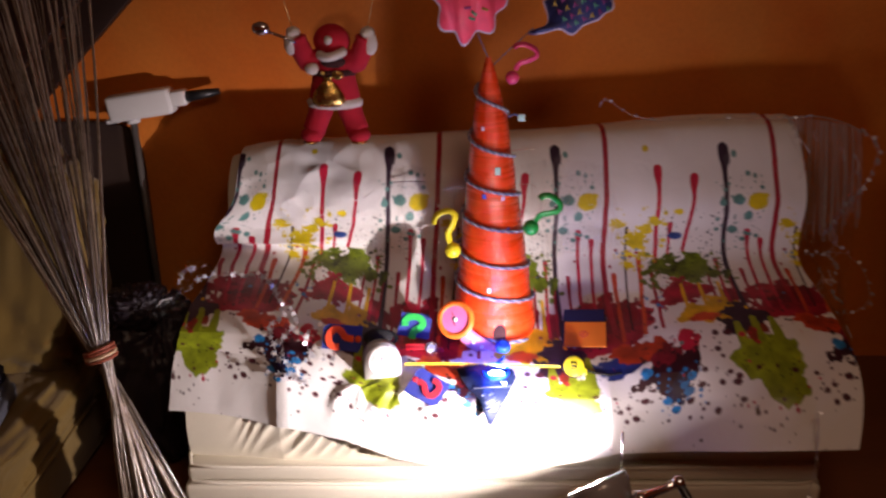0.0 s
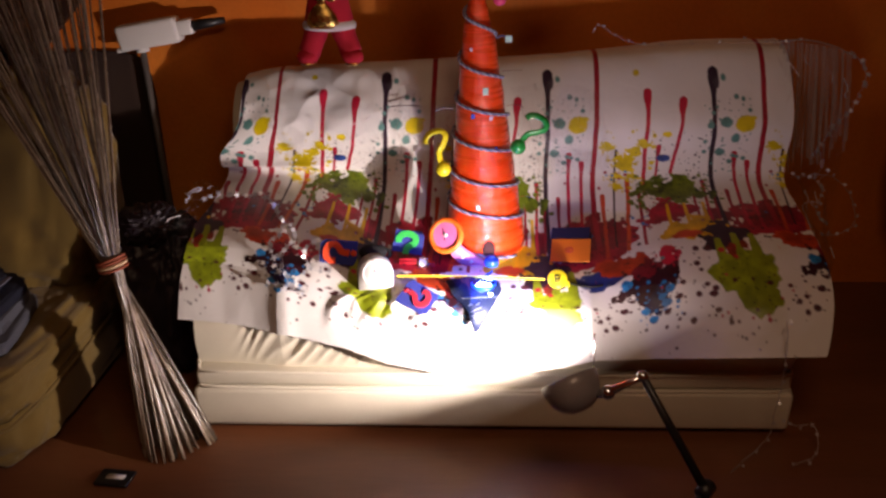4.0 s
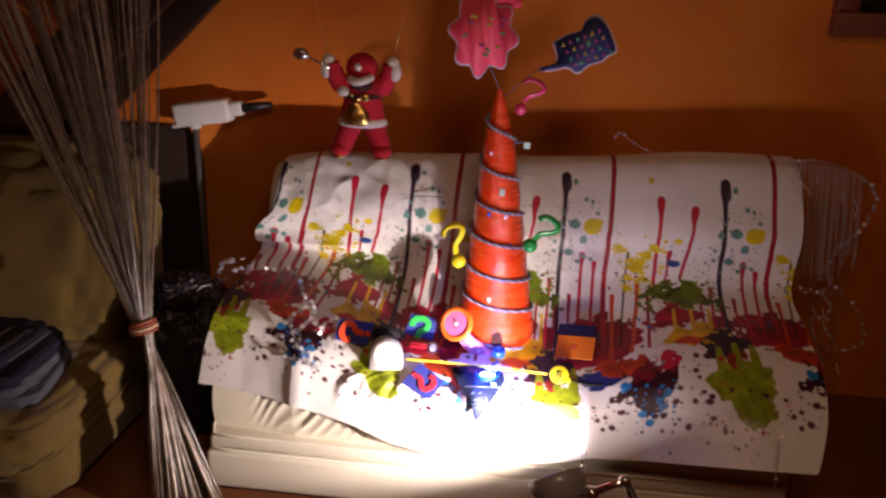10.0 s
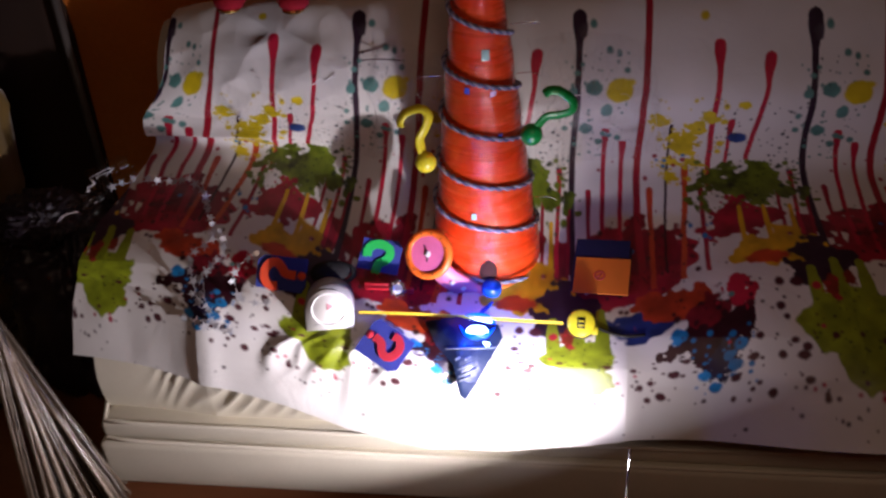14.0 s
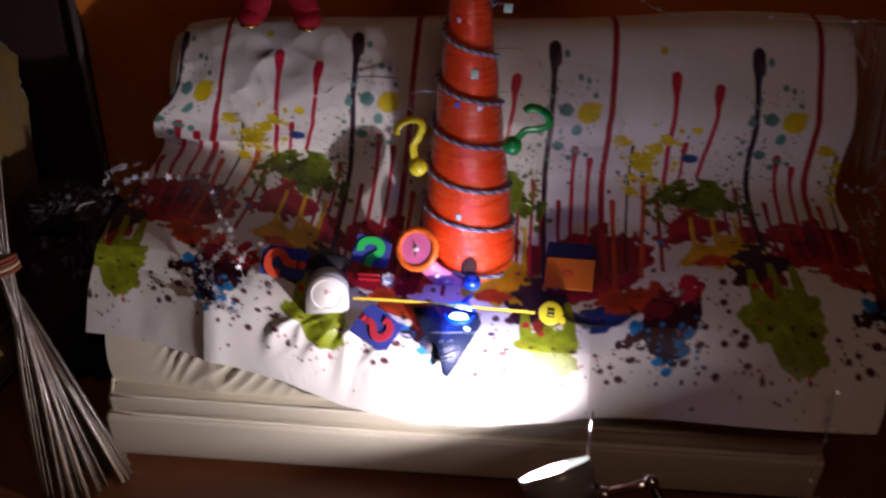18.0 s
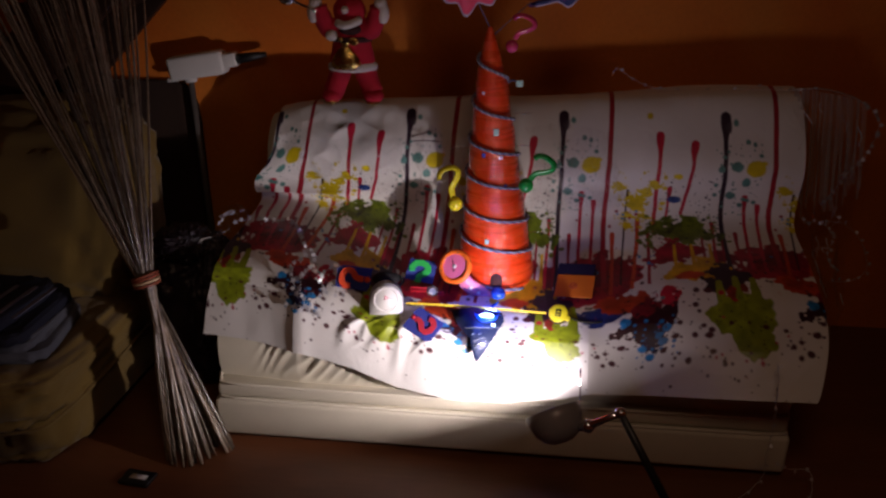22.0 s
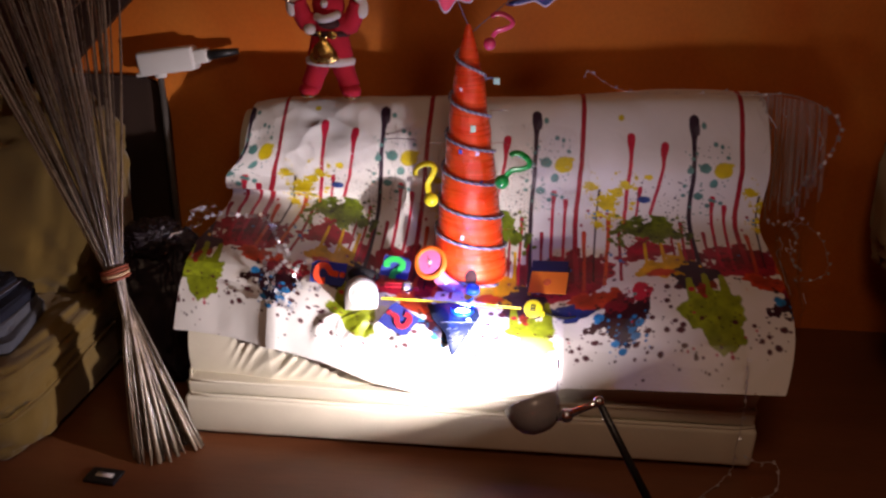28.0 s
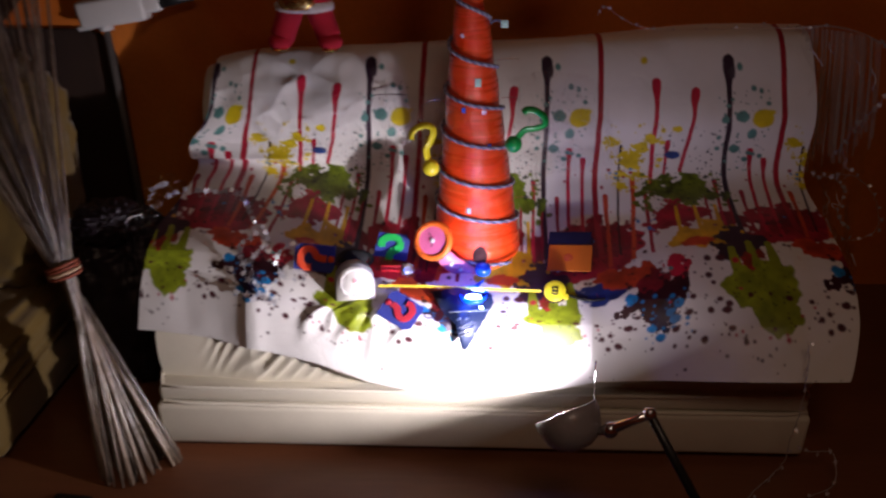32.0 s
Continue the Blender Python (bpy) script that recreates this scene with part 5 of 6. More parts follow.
for i, (x, y, w) in enumerate(((-0.010, -0.010, 0.034), (-0.006, -0.022, 0.040), (-0.010, -0.034, 0.026), (-0.026, 0.004, 0.012), (-0.006, 0.006, 0.012))):
    part("printed_bar", slab([(-w / 2, -0.0022), (w / 2, -0.0022), (w / 2, 0.0022), (-w / 2, 0.0022)], 0.0006, fm @ pose(x, y, 0.0042, 0, 0, 28)), M_FOILBAR, packet)

LEDM = on_cloth(0.138, 0.838, 0.016) @ pose(0, 0, 0, 14, 0, 0)
ld = thing("led_light", LEDM.translation, "small clip-on light glowing blue-white", "light")
part("lens", slab([(-0.028, 0.022), (-0.006, 0.026), (0.012, 0.014), (0.020, -0.004), (0.026, -0.030), (0.020, -0.032), (0.004, -0.010), (-0.012, 0.004), (-0.028, 0.010)], 0.006, LEDM @ pose(0, 0, 0.004)), M_LED, ld, "blue-white lit lens")
# body and cup glow blue to stand in for the LED's bloom
part("led_body", slab(amoeba(3, 0.030, 0.14, 1.15, 0.85), 0.010, LEDM @ pose(-0.004, 0.0, -0.007)), M_LEDHALO, ld, "blue body glowing as the light's halo")
cup = Matrix.Translation(LEDM.translation + Vector((0.0, 0.012, 0.002)))
part("led_cup", lathe([(0.034, 0.0), (0.036, 0.014), (0.034, 0.014), (0.032, 0.002)], cup, 28), M_LEDHALO, ld, "blue rim glowing as the light's halo")
part("led_chip", lathe([(0.030, 0.008), (0.020, 0.014), (0.0005, 0.017)], cup, 28), M_LED, ld, "blue-white lit chip")
lo = new("led_source", led)
lo.matrix_world = Matrix.Translation(LEDM @ Vector((0, 0.01, 0.08)))


# ---------------------------------------------------------------- star garlands
def star(c, r, nrm, mat_parent):
    q = Vector(nrm).normalized().to_track_quat("Z", "Y").to_matrix().to_4x4()
    m = Matrix.Translation(c) @ q @ Matrix.Rotation(random.uniform(0, 6.28), 4, "Z")
    r = r * 0.9
    pts = [((r if k % 2 == 0 else r * 0.36) * math.cos(math.pi * k / 5), (r if k % 2 == 0 else r * 0.36) * math.sin(math.pi * k / 5)) for k in range(10)]
    part("star", slab(pts, 0.0008, m), M_STAR, mat_parent, smooth=False)


def garland(points, label, every=4, r=0.014, wire=0.0007, jitter=0.006):
    g = thing("star_garland", points[0], label, "garland", group="star garlands")
    path = curve(points, 9)
    path = [p + Vector((random.uniform(-1, 1), random.uniform(-1, 1), random.uniform(-0.3, 1))) * 0.002 for p in path]
    part("wire", tube(path, wire, 5), M_STAR, g, "thin silver wire")
    for i in range(1, len(path), every):
        c = path[i] + Vector((random.uniform(-1, 1), -abs(random.gauss(0, 1)), abs(random.gauss(0, 1)))) * jitter
        star(c, r * random.uniform(0.75, 1.1), (random.uniform(-0.7, 0.7), -1, random.uniform(0.0, 1.2)), g)
    return g


def cloth_points(*xs):
    return [on_cloth(x, s, l).translation for x, s, l in xs]


garland(cloth_points((-0.715, 0.61, 0.03), (-0.66, 0.585, 0.022), (-0.60, 0.585, 0.025), (-0.55, 0.575, 0.02), (-0.50, 0.60, 0.018), (-0.47, 0.65, 0.02), (-0.44, 0.69, 0.02), (-0.47, 0.74, 0.018), (-0.45, 0.79, 0.02), (-0.42, 0.85, 0.016)), "silver star garland trailing across the cloth", 3, 0.014)
garland(cloth_points((-0.42, 0.69, 0.03), (-0.40, 0.74, 0.03), (-0.425, 0.79, 0.03), (-0.40, 0.86, 0.022), (-0.385, 0.885, 0.016)), "silver star garland trailing across the cloth", 3)
garland(cloth_points((-0.33, 0.71, 0.02), (-0.365, 0.77, 0.03), (-0.34, 0.82, 0.022), (-0.285, 0.825, 0.018)), "silver star garland trailing across the cloth", 3)
garland(cloth_points((-0.45, 0.875, 0.012), (-0.40, 0.89, 0.014), (-0.35, 0.895, 0.010)), "silver star garland trailing across the cloth", 4)
garland([(0.50, 2.50, 1.005), (0.52, 2.49, 1.03), (0.58, 2.46, 0.995), (0.66, 2.44, 0.975), (0.80, 2.44, 0.978), (0.95, 2.42, 0.985), (1.06, 2.40, 0.99), (1.13, 2.38, 1.0)], "silver star garland along the top of the backrest", 5, 0.008)
garland([(1.24, 2.30, 0.975), (1.29, 2.28, 0.93), (1.27, 2.26, 0.84), (1.21, 2.25, 0.75), (1.16, 2.25, 0.66)], "silver star garland hanging in the clear film", 2, 0.014)
garland([(1.11, 2.24, 0.60), (1.17, 2.24, 0.60), (1.205, 2.23, 0.56), (1.20, 2.22, 0.49), (1.235, 2.21, 0.45)], "silver star garland hanging in the clear film", 2, 0.010)
garland([(1.17, 2.24, 0.61), (1.24, 2.24, 0.60), (1.30, 2.23, 0.54), (1.325, 2.22, 0.46), (1.28, 2.21, 0.42), (1.22, 2.20, 0.42)], "silver star garland hanging in the clear film", 4, 0.009)
garland([(0.90, 1.62, 0.44), (0.905, 1.60, 0.36), (0.91, 1.60, 0.27), (0.915, 1.62, 0.16), (0.92, 1.64, 0.06), (0.87, 1.62, 0.012), (0.80, 1.55, 0.012)], "silver star garland hanging down the sofa front", 6, 0.008, 0.001)
garland([(0.96, 1.66, 0.10), (1.0, 1.68, 0.07), (1.06, 1.68, 0.065), (1.05, 1.62, 0.02), (0.97, 1.58, 0.012)], "silver star garland lying at the sofa's foot", 5, 0.009, 0.001)

# ---------------------------------------------------------------- clear film
def film(name, a, b, label, na=60, nb=50, amp=0.02, seed=1, glints=14):
    """A crumpled clear sheet spanned between two lines of points."""
    A, B = [np.array([tuple(p) for p in curve(l, na // (len(l) - 1))]) for l in (a, b)]
    k = min(len(A), len(B))
    A, B = A[:k], B[:k]
    t = np.linspace(0, 1, nb)[:, None, None]
    g = A[None] * (1 - t) + B[None] * t
    i, j = np.meshgrid(np.linspace(0, 1, k), np.linspace(0, 1, nb))
    g[..., 0] += amp * field(i * 9, j * 5, seed) + amp * 0.4 * field(i * 22, j * 14, seed + 1)
    g[..., 1] += amp * field(i * 8, j * 6, seed + 2) + amp * 0.4 * field(i * 24, j * 15, seed + 3)
    g[..., 2] += amp * 0.5 * field(i * 7, j * 7, seed + 4)
    wrap = thing(name, tuple(g[0, 0]), label, "plastic film")
    grid_mesh("sheet", g, M_FILM, wrap)
    rnd = random.Random(seed)
    # pale thin tubes stand in for light glinting along the film's creases
    for _ in range(glints):
        r, c = rnd.randrange(3, nb - 4), rnd.randrange(3, k - 8)
        run = [Vector(g[min(nb - 1, max(0, r + round(0.5 * q * rnd.uniform(-1, 1)))), c + q]) + Vector((0, -0.003, 0)) for q in range(0, rnd.choice((3, 4, 6)))]
        part("crease_glint", tube(curve(run, 4), rnd.choice((0.0005, 0.0008, 0.0013)), 5), M_GLINT, wrap, "pale streak drawn as a glint on the film")
    return wrap


film("plastic_film", [(1.06, 2.42, 0.99), (1.07, 2.30, 0.86), (1.075, 2.24, 0.68), (1.10, 2.15, 0.58), (1.10, 1.95, 0.52)], [(1.26, 2.42, 0.98), (1.30, 2.32, 0.82), (1.28, 2.28, 0.60), (1.26, 2.20, 0.40), (1.20, 2.00, 0.28)], "clear crinkled plastic film hanging off the sofa's end", amp=0.022, seed=3)
film("plastic_film", [(-0.76, 2.20, 0.60), (-0.78, 2.08, 0.58), (-0.80, 1.96, 0.53)], [(-0.69, 2.19, 0.585), (-0.70, 2.07, 0.572), (-0.73, 1.95, 0.545)], "clear crinkled plastic film at the sofa's end", 40, 24, 0.018, 9)

film("plastic_film", [(0.24, 2.20, 0.90), (0.36, 2.27, 0.89), (0.50, 2.27, 0.86)], [(0.26, 2.13, 0.62), (0.38, 2.19, 0.63), (0.54, 2.20, 0.64)], "clear crinkled plastic film against the backrest beside the cone", 44, 40, 0.016, 13)
film("plastic_film", [(-0.12, 2.27, 0.88), (-0.04, 2.24, 0.87), (0.05, 2.18, 0.86)], [(-0.14, 2.20, 0.62), (-0.05, 2.17, 0.62), (0.04, 2.10, 0.63)], "clear crinkled plastic film against the backrest beside the cone", 36, 40, 0.014, 19)

film("plastic_film", [(-0.56, 2.31, 0.80), (-0.38, 2.30, 0.82), (-0.18, 2.29, 0.83)], [(-0.54, 2.30, 0.66), (-0.36, 2.25, 0.65), (-0.16, 2.22, 0.63)], "clear crinkled plastic film clinging to the backrest", 44, 30, 0.012, 27)

# cut fringe of cloudy film that hangs off the top corner of the backrest
fringe = thing("film_fringe", (1.19, 2.40, 0.99), "cloudy plastic film cut into a hanging fringe", "plastic film")
rnd = random.Random(23)
for i in range(34):
    f = i / 33
    x0, drop = 1.075 + 0.20 * f, rnd.uniform(0.30, 0.42) * (1 - 0.25 * f)
    y0, z0 = 2.40 - 0.02 * f + rnd.uniform(-0.012, 0.012), 0.992 - 0.03 * f * f
    w, sway = rnd.uniform(0.0025, 0.006), rnd.uniform(-0.012, 0.022)
    line = curve([(x0, y0, z0), (x0 + 0.3 * sway, y0 - 0.04, z0 - 0.35 * drop), (x0 + sway, y0 - 0.09, z0 - drop)], 5)
    bm = bmesh.new()
    pairs = [(bm.verts.new(p - Vector((w, 0, 0))), bm.verts.new(p + Vector((w, rnd.uniform(-0.002, 0.002), 0)))) for p in line]
    for a, b2 in zip(pairs, pairs[1:]):
        bm.faces.new((a[0], a[1], b2[1], b2[0]))
    part("strip", bm, M_FRINGE, fringe)
part("fringe_header", tube(curve([(1.05, 2.41, 0.99), (1.15, 2.405, 0.995), (1.24, 2.39, 0.975), (1.285, 2.375, 0.95)], 5), 0.004, 6, flat=0.5), M_FRINGE, fringe)

# thin dark straw caught in the film on the backrest
straw = thing("straw", (-0.10, 2.29, 0.82), "thin dark straw lying against the printed cloth", "straw")
part("stem", tube(curve([(-0.150, 2.296, 0.816), (-0.105, 2.292, 0.820), (-0.058, 2.276, 0.823)], 4), 0.0016, 6), M_DARKFELT, straw)

# ---------------------------------------------------------------- bundle of twigs
bundle = thing("twig_bundle", (-0.74, 1.66, 0.0), "tall bundle of silvery dried twigs tied with a band", "twigs")
rnd = random.Random(5)
TIE = Vector((-0.870, 1.765, 0.52))
for i in range(104):
    a = rnd.uniform(0, math.tau)
    q = rnd.random() ** 0.5
    foot = Vector((-0.722 + 0.098 * q * math.cos(a) + 0.006, 1.655 + 0.085 * q * math.sin(a) + 0.4 * 0.072 * q * math.cos(a), 0.004))
    knot = TIE + Vector((0.026 * q * math.cos(a + 2.6) * rnd.uniform(0.5, 1), 0.022 * q * math.sin(a + 2.6), rnd.uniform(-0.004, 0.004)))
    d = (knot - foot).normalized()
    d = (d + Vector((rnd.gauss(0.032, 0.052), rnd.gauss(-0.02, 0.035), 0))).normalized()
    top = knot + d * rnd.uniform(1.25, 1.62)
    bend = Vector((rnd.gauss(0, 0.012), rnd.gauss(0, 0.012), 0))
    r = 0.0015 + 0.0037 * rnd.random() ** 2.2
    part("twig", tube(curve([foot, foot.lerp(knot, 0.5) + bend * 0.3, knot, knot.lerp(top, 0.5) + bend, top], 4), [r * 1.15] * 8 + [r - 0.0009 * k / 9 for k in range(9)], 5), M_STICK, bundle)
dirn = Vector((-0.27, 0.2, 1)).normalized()
bmx = dirn.to_track_quat("Z", "Y").to_matrix().to_4x4()
for k, (h, mt) in enumerate(((-0.012, M_TIE), (-0.004, M_TIE2), (0.004, M_TIE), (0.011, M_TIE))):
    part("tie_band", lathe([(0.034, -0.004), (0.040, -0.003), (0.041, 0.001), (0.039, 0.004), (0.033, 0.004)], Matrix.Translation(TIE + dirn * h) @ bmx @ pose(0, 0, 0, 4 * k - 6, 3, 0), 28), mt, bundle, "wound red-brown band" if mt is M_TIE else "cream band")
for i in range(16):
    b0 = TIE + dirn * rnd.uniform(0.05, 0.9) + Vector((rnd.uniform(-0.06, 0.06), rnd.uniform(-0.05, 0.02), 0))
    part("side_shoot", tube(curve([b0, b0 + Vector((rnd.uniform(-0.02, 0.03), -0.01, 0.01)), b0 + Vector((rnd.uniform(-0.03, 0.045), -0.015, rnd.uniform(-0.01, 0.02)))], 3), 0.0012, 4), M_STICK, bundle)

tg = thing("floor_tag", (-0.85, 1.505, 0.0), "flat black tag with a white label on the floor", "tag")
tgm = pose(-0.85, 1.505, 0.0, 0, 0, -6)
tplate = part("tag_plate", box(tgm @ Vector((0, 0, 0.006)), (0.095, 0.062, 0.011), 0.004, tgm.to_3x3()), M_BLACK, tg)
part("tag_label", box(tgm @ Vector((0.004, 0, 0.0122)), (0.052, 0.018, 0.001), 0, tgm.to_3x3()), M_WHITE, tplate, "white label")


# ---------------------------------------------------------------- cushions and chairs
def pillow(c, size, e=0.45, rot=None, wrinkle=0.01, seed=1, n=48, freq=3.0):
    """A soft upholstered block: a rounded box with slack folds."""
    u, v = np.meshgrid(np.linspace(-math.pi, math.pi, n * 2), np.linspace(-math.pi / 2, math.pi / 2, n))
    p = lambda t: np.sign(t) * np.abs(t) ** e
    x, y, z = p(np.cos(v)) * p(np.cos(u)), p(np.cos(v)) * p(np.sin(u)), p(np.sin(v))
    k = 1 + wrinkle * 6 * (field(u * freq * 2, v * freq * 3, seed) * 0.5) * np.abs(np.cos(v))
    k2 = wrinkle * (field(x * freq * 3 + 7, z * freq * 3 + y * 5, seed + 1) + 0.5 * field(x * freq * 8, z * freq * 7 + y * 6, seed + 2))
    pts = np.stack([x * size[0] / 2 * k, y * size[1] / 2 * k, z * size[2] / 2 * k], -1) + np.stack([x, y, z], -1) * k2[..., None]
    pts = pts.reshape(-1, 3)
    if rot:
        pts = pts @ np.array(rot).T
    pts += np.array(c)
    return pts.reshape(n, n * 2, 3)


ac = thing("armchair", (-1.5, 1.9, 0.0), "mustard-yellow slipcovered armchair piled with folded clothes", "armchair")
grid_mesh("seat_base", pillow((-1.50, 1.90, 0.11), (0.84, 0.80, 0.22), 0.32, None, 0.012, 3), M_MUSTARD, ac)
grid_mesh("seat_cushion", pillow((-1.50, 1.86, 0.235), (0.86, 0.84, 0.16), 0.38, None, 0.012, 5), M_MUSTARD, ac)
grid_mesh("back_cushion", pillow((-1.46, 2.20, 0.59), (0.82, 0.30, 0.72), 0.50, Matrix.Rotation(radians(-12), 3, "X"), 0.016, 8), M_MUSTARD, ac, "slack mustard back cushion")
part("seat_piping", tube(curve([(-1.90, 1.47, 0.165), (-1.6, 1.444, 0.160), (-1.3, 1.446, 0.162), (-1.13, 1.47, 0.172), (-1.080, 1.54, 0.175), (-1.068, 1.8, 0.175), (-1.075, 2.1, 0.175)], 5), 0.005, 6), M_MUSTARD, ac)

for i, (z, w, d, mt, lb, nm) in enumerate(((0.335, 0.50, 0.34, M_DENIM, "folded grey denim trousers on the armchair", "folded_trousers"), (0.365, 0.49, 0.33, M_DENIM, "folded grey denim trousers in the pile", "folded_trousers"), (0.400, 0.52, 0.36, M_NAVYKNIT, "folded black jumper on the pile of clothes", "folded_jumper"), (0.438, 0.47, 0.33, M_NAVYKNIT, "folded navy jumper with pale stripes on the pile", "folded_jumper"))):
    f = thing(nm, (-1.40 - 0.02 * i, 1.72, z - 0.02), lb, "clothes", group="folded clothes")
    rot = Matrix.Rotation(radians(10 - 4 * i), 3, "Z")
    grid_mesh("fold", pillow((-1.40 - 0.02 * i, 1.72, z), (w, d, 0.042), 0.28, rot, 0.006, 20 + i, 30), mt, f)
    if i == 3:
        for k in range(5):
            c = Vector((-1.44 + 0.062 * k, 1.70, z + 0.0215))
            part("stripe", box(c, (0.014, 0.20, 0.003), 0.001, rot), M_PALEKNIT, f, "pale knitted stripe", smooth=False)

bag = thing("plastic_bag", (-0.86, 2.1, 0.0), "crumpled black plastic bag on the floor beside the sofa", "bag")
grid_mesh("bag_body", pillow((-0.87, 2.12, 0.25), (0.24, 0.34, 0.50), 0.6, None, 0.012, 31, 56, 4.0), M_BAG, bag)
grid_mesh("bag_mouth", pillow((-0.88, 2.05, 0.52), (0.16, 0.16, 0.10), 0.7, None, 0.012, 33, 40, 5.0), M_BAG, bag)

rc = thing("armchair", (2.1, 2.25, 0.0), "beige rounded armchair in the dim corner", "armchair")
grid_mesh("chair_base", pillow((2.15, 2.22, 0.10), (0.86, 0.66, 0.20), 0.6, None, 0.008, 41), M_TIGER2, rc, "dark base")
grid_mesh("seat_cushion", pillow((2.12, 2.08, 0.36), (1.10, 0.74, 0.42), 0.55, None, 0.008, 43), M_CREAMCH, rc)
grid_mesh("back_cushion", pillow((2.12, 2.46, 0.66), (1.10, 0.26, 0.62), 0.36, Matrix.Rotation(radians(-8), 3, "X"), 0.008, 45), M_CREAMCH, rc)
th = thing("striped_plush", (1.9, 2.1, 0.6), "tawny and dark striped plush throw on the armchair", "plush")
n = 40
g = pillow((1.93, 2.16, 0.655), (0.62, 0.24, 0.22), 0.85, Matrix.Rotation(radians(8), 3, "Y"), 0.014, 51, n)
grid_mesh("plush_body", g, M_TIGER1, th)
for k in range(7):
    xx = 1.70 + 0.075 * k
    pts = [(xx + 0.012 * math.sin(a * 2 + k), 2.16 - 0.125 * math.cos(a), 0.66 + 0.02 * (1.93 - xx) + (0.118 - 0.25 * abs(xx - 1.93) ** 1.6) * math.sin(a)) for a in np.linspace(-0.3, 2.2, 12)]
    part("dark_stripe", tube(pts, [0.004] + [0.011] * 10 + [0.004], 6), M_TIGER2, th)
grid_mesh("plush_end", pillow((1.60, 2.10, 0.60), (0.14, 0.16, 0.10), 0.8, None, 0.01, 55, 24), M_TIGER2, th)

# thin dark brown slab flat on the wall behind the mop pole
dc = thing("dark_panel", (-1.39, 2.67, 0.0), "dark brown panel flat against the wall behind the mop", "cloth")
grid_mesh("panel_slab", pillow((-1.41, 2.684, 0.46), (0.72, 0.020, 0.92), 0.22, None, 0.002, 61, 40, 4.0), M_DARKPANEL, dc)

# ---------------------------------------------------------------- spray mop in the corner
mop = thing("spray_mop", (-1.02, 2.63, 0.0), "grey-poled mop with a white plastic handle and black nozzle", "mop")
part("pole", tube([(-1.03, 2.61, 0.02), (-1.05, 2.64, 0.95)], 0.012, 10), M_POLE, mop, "grey pole")
part("mop_head", box((-1.03, 2.60, 0.02), (0.26, 0.10, 0.03), 0.01), M_GREYP, mop)
rt = Matrix.Rotation(radians(-9), 3, "Y")
part("housing", box((-1.015, 2.64, 0.988), (0.22, 0.07, 0.088), 0.014, rt, 3), M_WHITE, mop)
part("nozzle_collar", box((-0.888, 2.64, 1.010), (0.060, 0.05, 0.052), 0.008, rt), M_WHITE, mop)
part("nozzle", tube([(-0.862, 2.64, 1.013), (-0.825, 2.64, 1.020), (-0.748, 2.64, 1.032)], [0.020, 0.018, 0.011], 14), M_BLACK, mop, "black nozzle")
part("pole_socket", tube([(-1.048, 2.64, 0.925), (-1.052, 2.64, 0.97)], 0.022, 14), M_WHITE, mop)
part("trigger", box((-1.11, 2.63, 0.935), (0.05, 0.03, 0.016), 0.005, rt), M_WHITE, mop)

# ---------------------------------------------------------------- hanging doll with its cord and ladle
SX, SY, SZ = -0.280, 2.04, 1.006
bm = bmesh.new()


def add(mat_index, fn):
    before = set(bm.faces)
    fn()
    for f in bm.faces:
        if f not in before:
            f.material_index = mat_index


V = lambda x, y, z: (SX + x, SY + y, SZ + z)
oval = Matrix.Translation((SX, SY, SZ)) @ Matrix.Diagonal((1, 0.74, 1, 1))
for sx in (-1, 1):
    add(0, lambda: tube(curve([V(0.028 * sx, 0, 0.105), V(0.046 * sx, -0.004, 0.062), V(0.060 * sx, -0.012, 0.026)], 4), [0.033] * 4 + [0.031] * 5, 14, bm))
    add(0, lambda: ball(V(0.064 * sx, -0.02, 0.018), 0.028, bm, 16, 10, (1.1, 1.25, 0.75)))
    add(2, lambda: ball(V(0.064 * sx, -0.030, 0.003), 0.022, bm, 14, 8, (1, 1.1, 0.30)))
    add(0, lambda: tube(curve([V(0.036 * sx, 0, 0.200), V(0.066 * sx, -0.012, 0.205), V(0.082 * sx, -0.022, 0.238), V(0.088 * sx, -0.026, 0.262)], 4), [0.030] * 5 + [0.027] * 4 + [0.024] * 4, 12, bm))
    add(1, lambda: tube(curve([V(0.098 * sx, -0.030, 0.222), V(0.104 * sx, -0.032, 0.245), V(0.098 * sx, -0.030, 0.276)], 4), [0.010, 0.014, 0.016, 0.017, 0.017, 0.017, 0.016, 0.014, 0.010], 10, bm))
    add(1, lambda: ball(V(0.096 * sx, -0.030, 0.272), 0.019, bm, 12, 8, (1, 1, 0.8)))
add(0, lambda: lathe([(0.001, 0.095), (0.064, 0.095), (0.068, 0.115), (0.058, 0.160), (0.054, 0.205), (0.038, 0.228), (0.001, 0.235)], oval, 24, bm))
add(1, lambda: lathe([(0.060, 0.086), (0.074, 0.090), (0.076, 0.103), (0.064, 0.112)], oval, 24, bm))
add(3, lambda: lathe([(0.056, 0.166), (0.061, 0.169), (0.061, 0.180), (0.055, 0.183)], oval, 24, bm))
add(2, lambda: ball(V(0.016, -0.046, 0.172), 0.012, bm, 12, 8, (1.3, 0.4, 0.9)))
add(2, lambda: ball(V(-0.022, -0.044, 0.176), 0.007, bm, 10, 8))
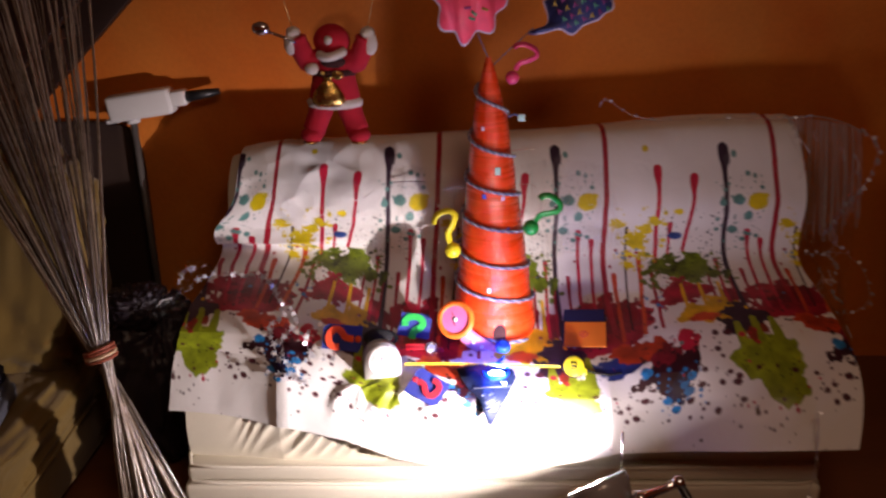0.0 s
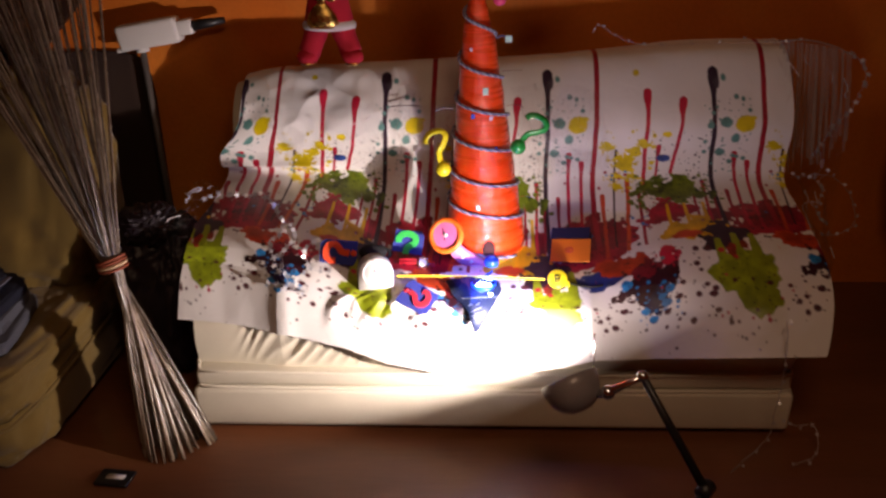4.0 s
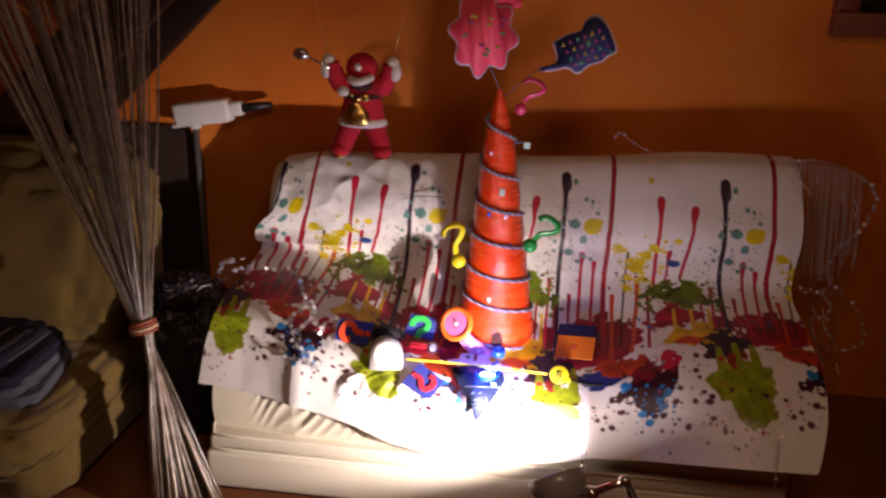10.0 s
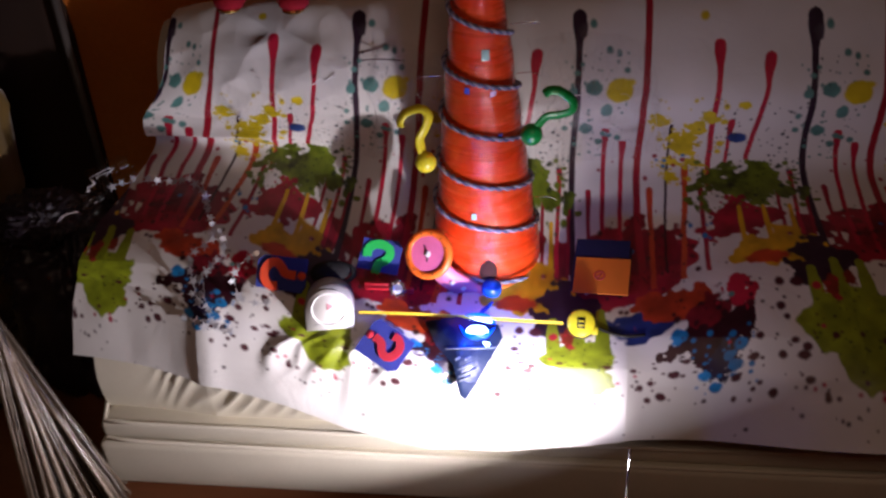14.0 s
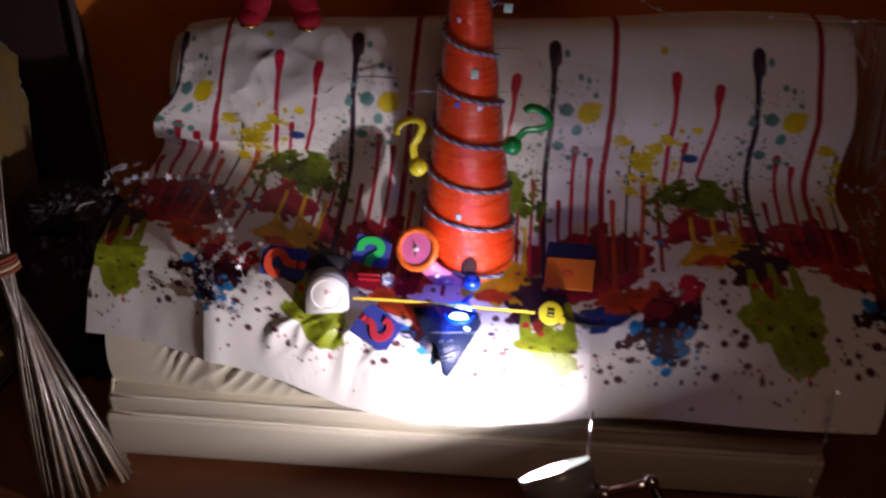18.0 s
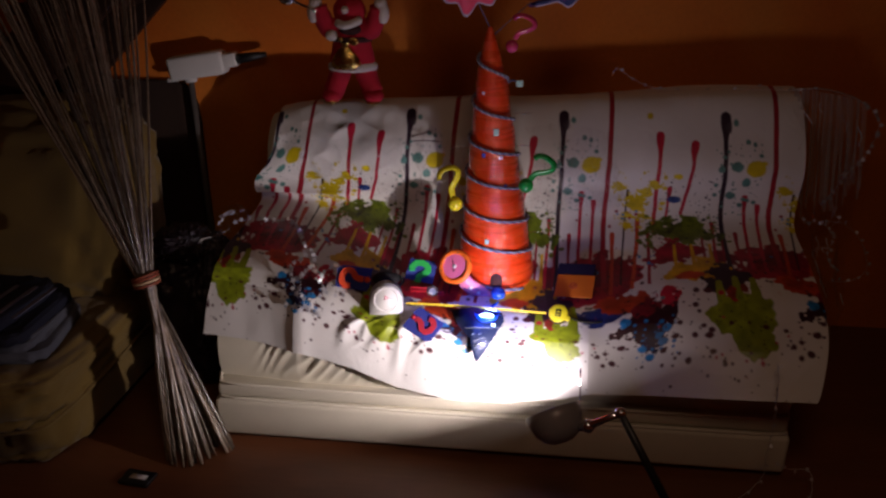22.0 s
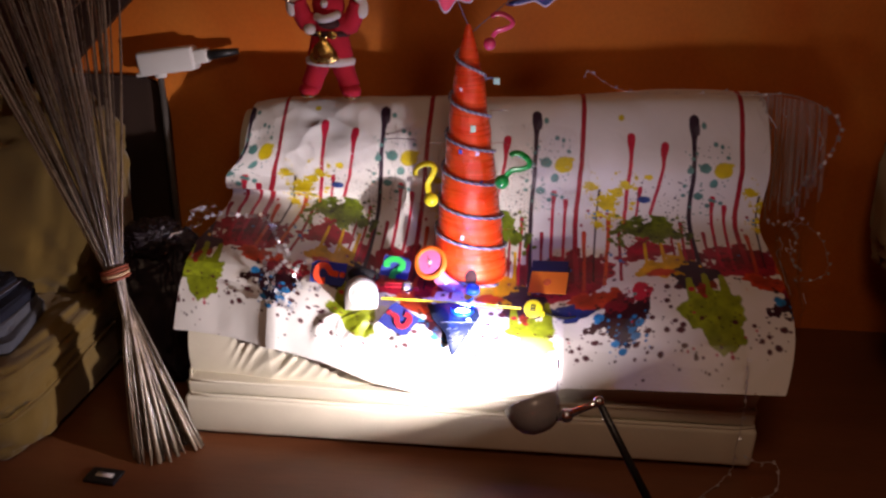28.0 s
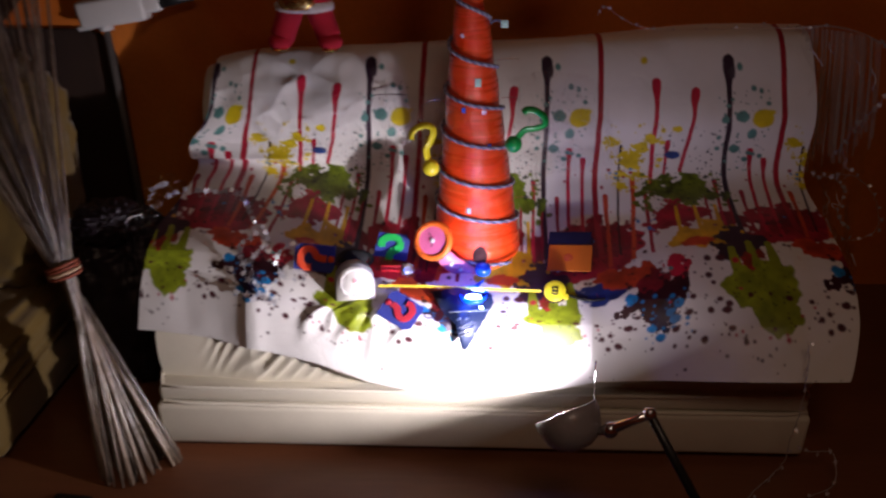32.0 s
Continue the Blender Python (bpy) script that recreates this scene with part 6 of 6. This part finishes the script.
# bulging gold sack tied in front
add(2, lambda: lathe([(0.001, 0.094), (0.030, 0.096), (0.038, 0.108), (0.033, 0.128), (0.020, 0.148), (0.008, 0.160), (0.012, 0.168)], Matrix.Translation((SX - 0.010, SY - 0.044, SZ)) @ Matrix.Diagonal((1.2, 0.55, 1, 1)), 18, bm))
# the bowed head: drooping hat with its fur band low over the beard
add(3, lambda: ball(V(0.004, -0.030, 0.202), 0.030, bm, 16, 10, (1.1, 0.7, 0.55)))
add(1, lambda: ball(V(-0.052, -0.034, 0.186), 0.019, bm, 12, 8, (1.0, 0.8, 0.8)))
add(0, lambda: ball(V(0.0, -0.012, 0.250), 0.046, bm, 18, 12, (1.05, 0.85, 0.92)))
add(1, lambda: tube(curve([V(-0.034, -0.036, 0.222), V(-0.012, -0.054, 0.216), V(0.014, -0.054, 0.220), V(0.038, -0.034, 0.230)], 4), [0.007] + [0.011] * 11 + [0.007], 10, bm))
add(1, lambda: ball(V(-0.004, -0.052, 0.256), 0.011, bm, 10, 8))
bmesh.ops.scale(bm, vec=(0.96, 0.98, 1.02), space=Matrix.Translation((-SX, -SY, -SZ)), verts=bm.verts[:])
doll = part("hanging_doll", bm, [M_FELT, M_FUR, M_GOLD, M_DARKFELT], None, "red felt Christmas doll with white trim and gold apron")
tagged(doll, category="doll")

ladle = thing("ladle", V(-0.115, -0.03, 0.276), "small shiny steel ladle held by the doll", "ladle")
part("bowl", ball(V(-0.170, -0.036, 0.288), 0.021, None, 18, 12, (1.1, 0.7, 0.8)), M_CHROME, ladle)
part("ladle_handle", tube([V(-0.152, -0.036, 0.281), V(-0.115, -0.046, 0.268), V(-0.085, -0.048, 0.256)], 0.0035, 8), M_CHROME, ladle)

brd = thing("braided_cord", V(0, 0, 0.57), "green, yellow and red braided cord from which the doll hangs", "cord")
arcp = curve([V(-0.190, 0, 0.545), V(-0.155, 0, 0.562), V(-0.08, 0, 0.572), V(0.0, 0, 0.574), V(0.085, 0, 0.562), V(0.167, 0, 0.538)], 6)
seg = [M_CORDG, M_CORDG, M_CORDY, M_CORDR, M_CORDR, M_CORDG, M_CORDY, M_CORDR]
per = len(arcp) // len(seg)
for k, mt in enumerate(seg):
    piece = arcp[k * per:(k + 1) * per + 1]
    part("cord_piece", tube(piece, 0.0085 if 0 < k < 7 else 0.0065, 8), mt, brd)
for a, b2 in ((V(-0.170, 0, 0.556), V(-0.092, -0.030, 0.285)), (V(0.150, 0, 0.544), V(0.092, -0.030, 0.285)), (V(-0.08, 0, 0.572), (-0.365, 2.04, 2.70)), (V(0.08, 0, 0.562), (-0.195, 2.04, 2.70))):
    part("thread", tube([a, b2], 0.0009, 4), M_THREAD, brd, "thin gold thread")
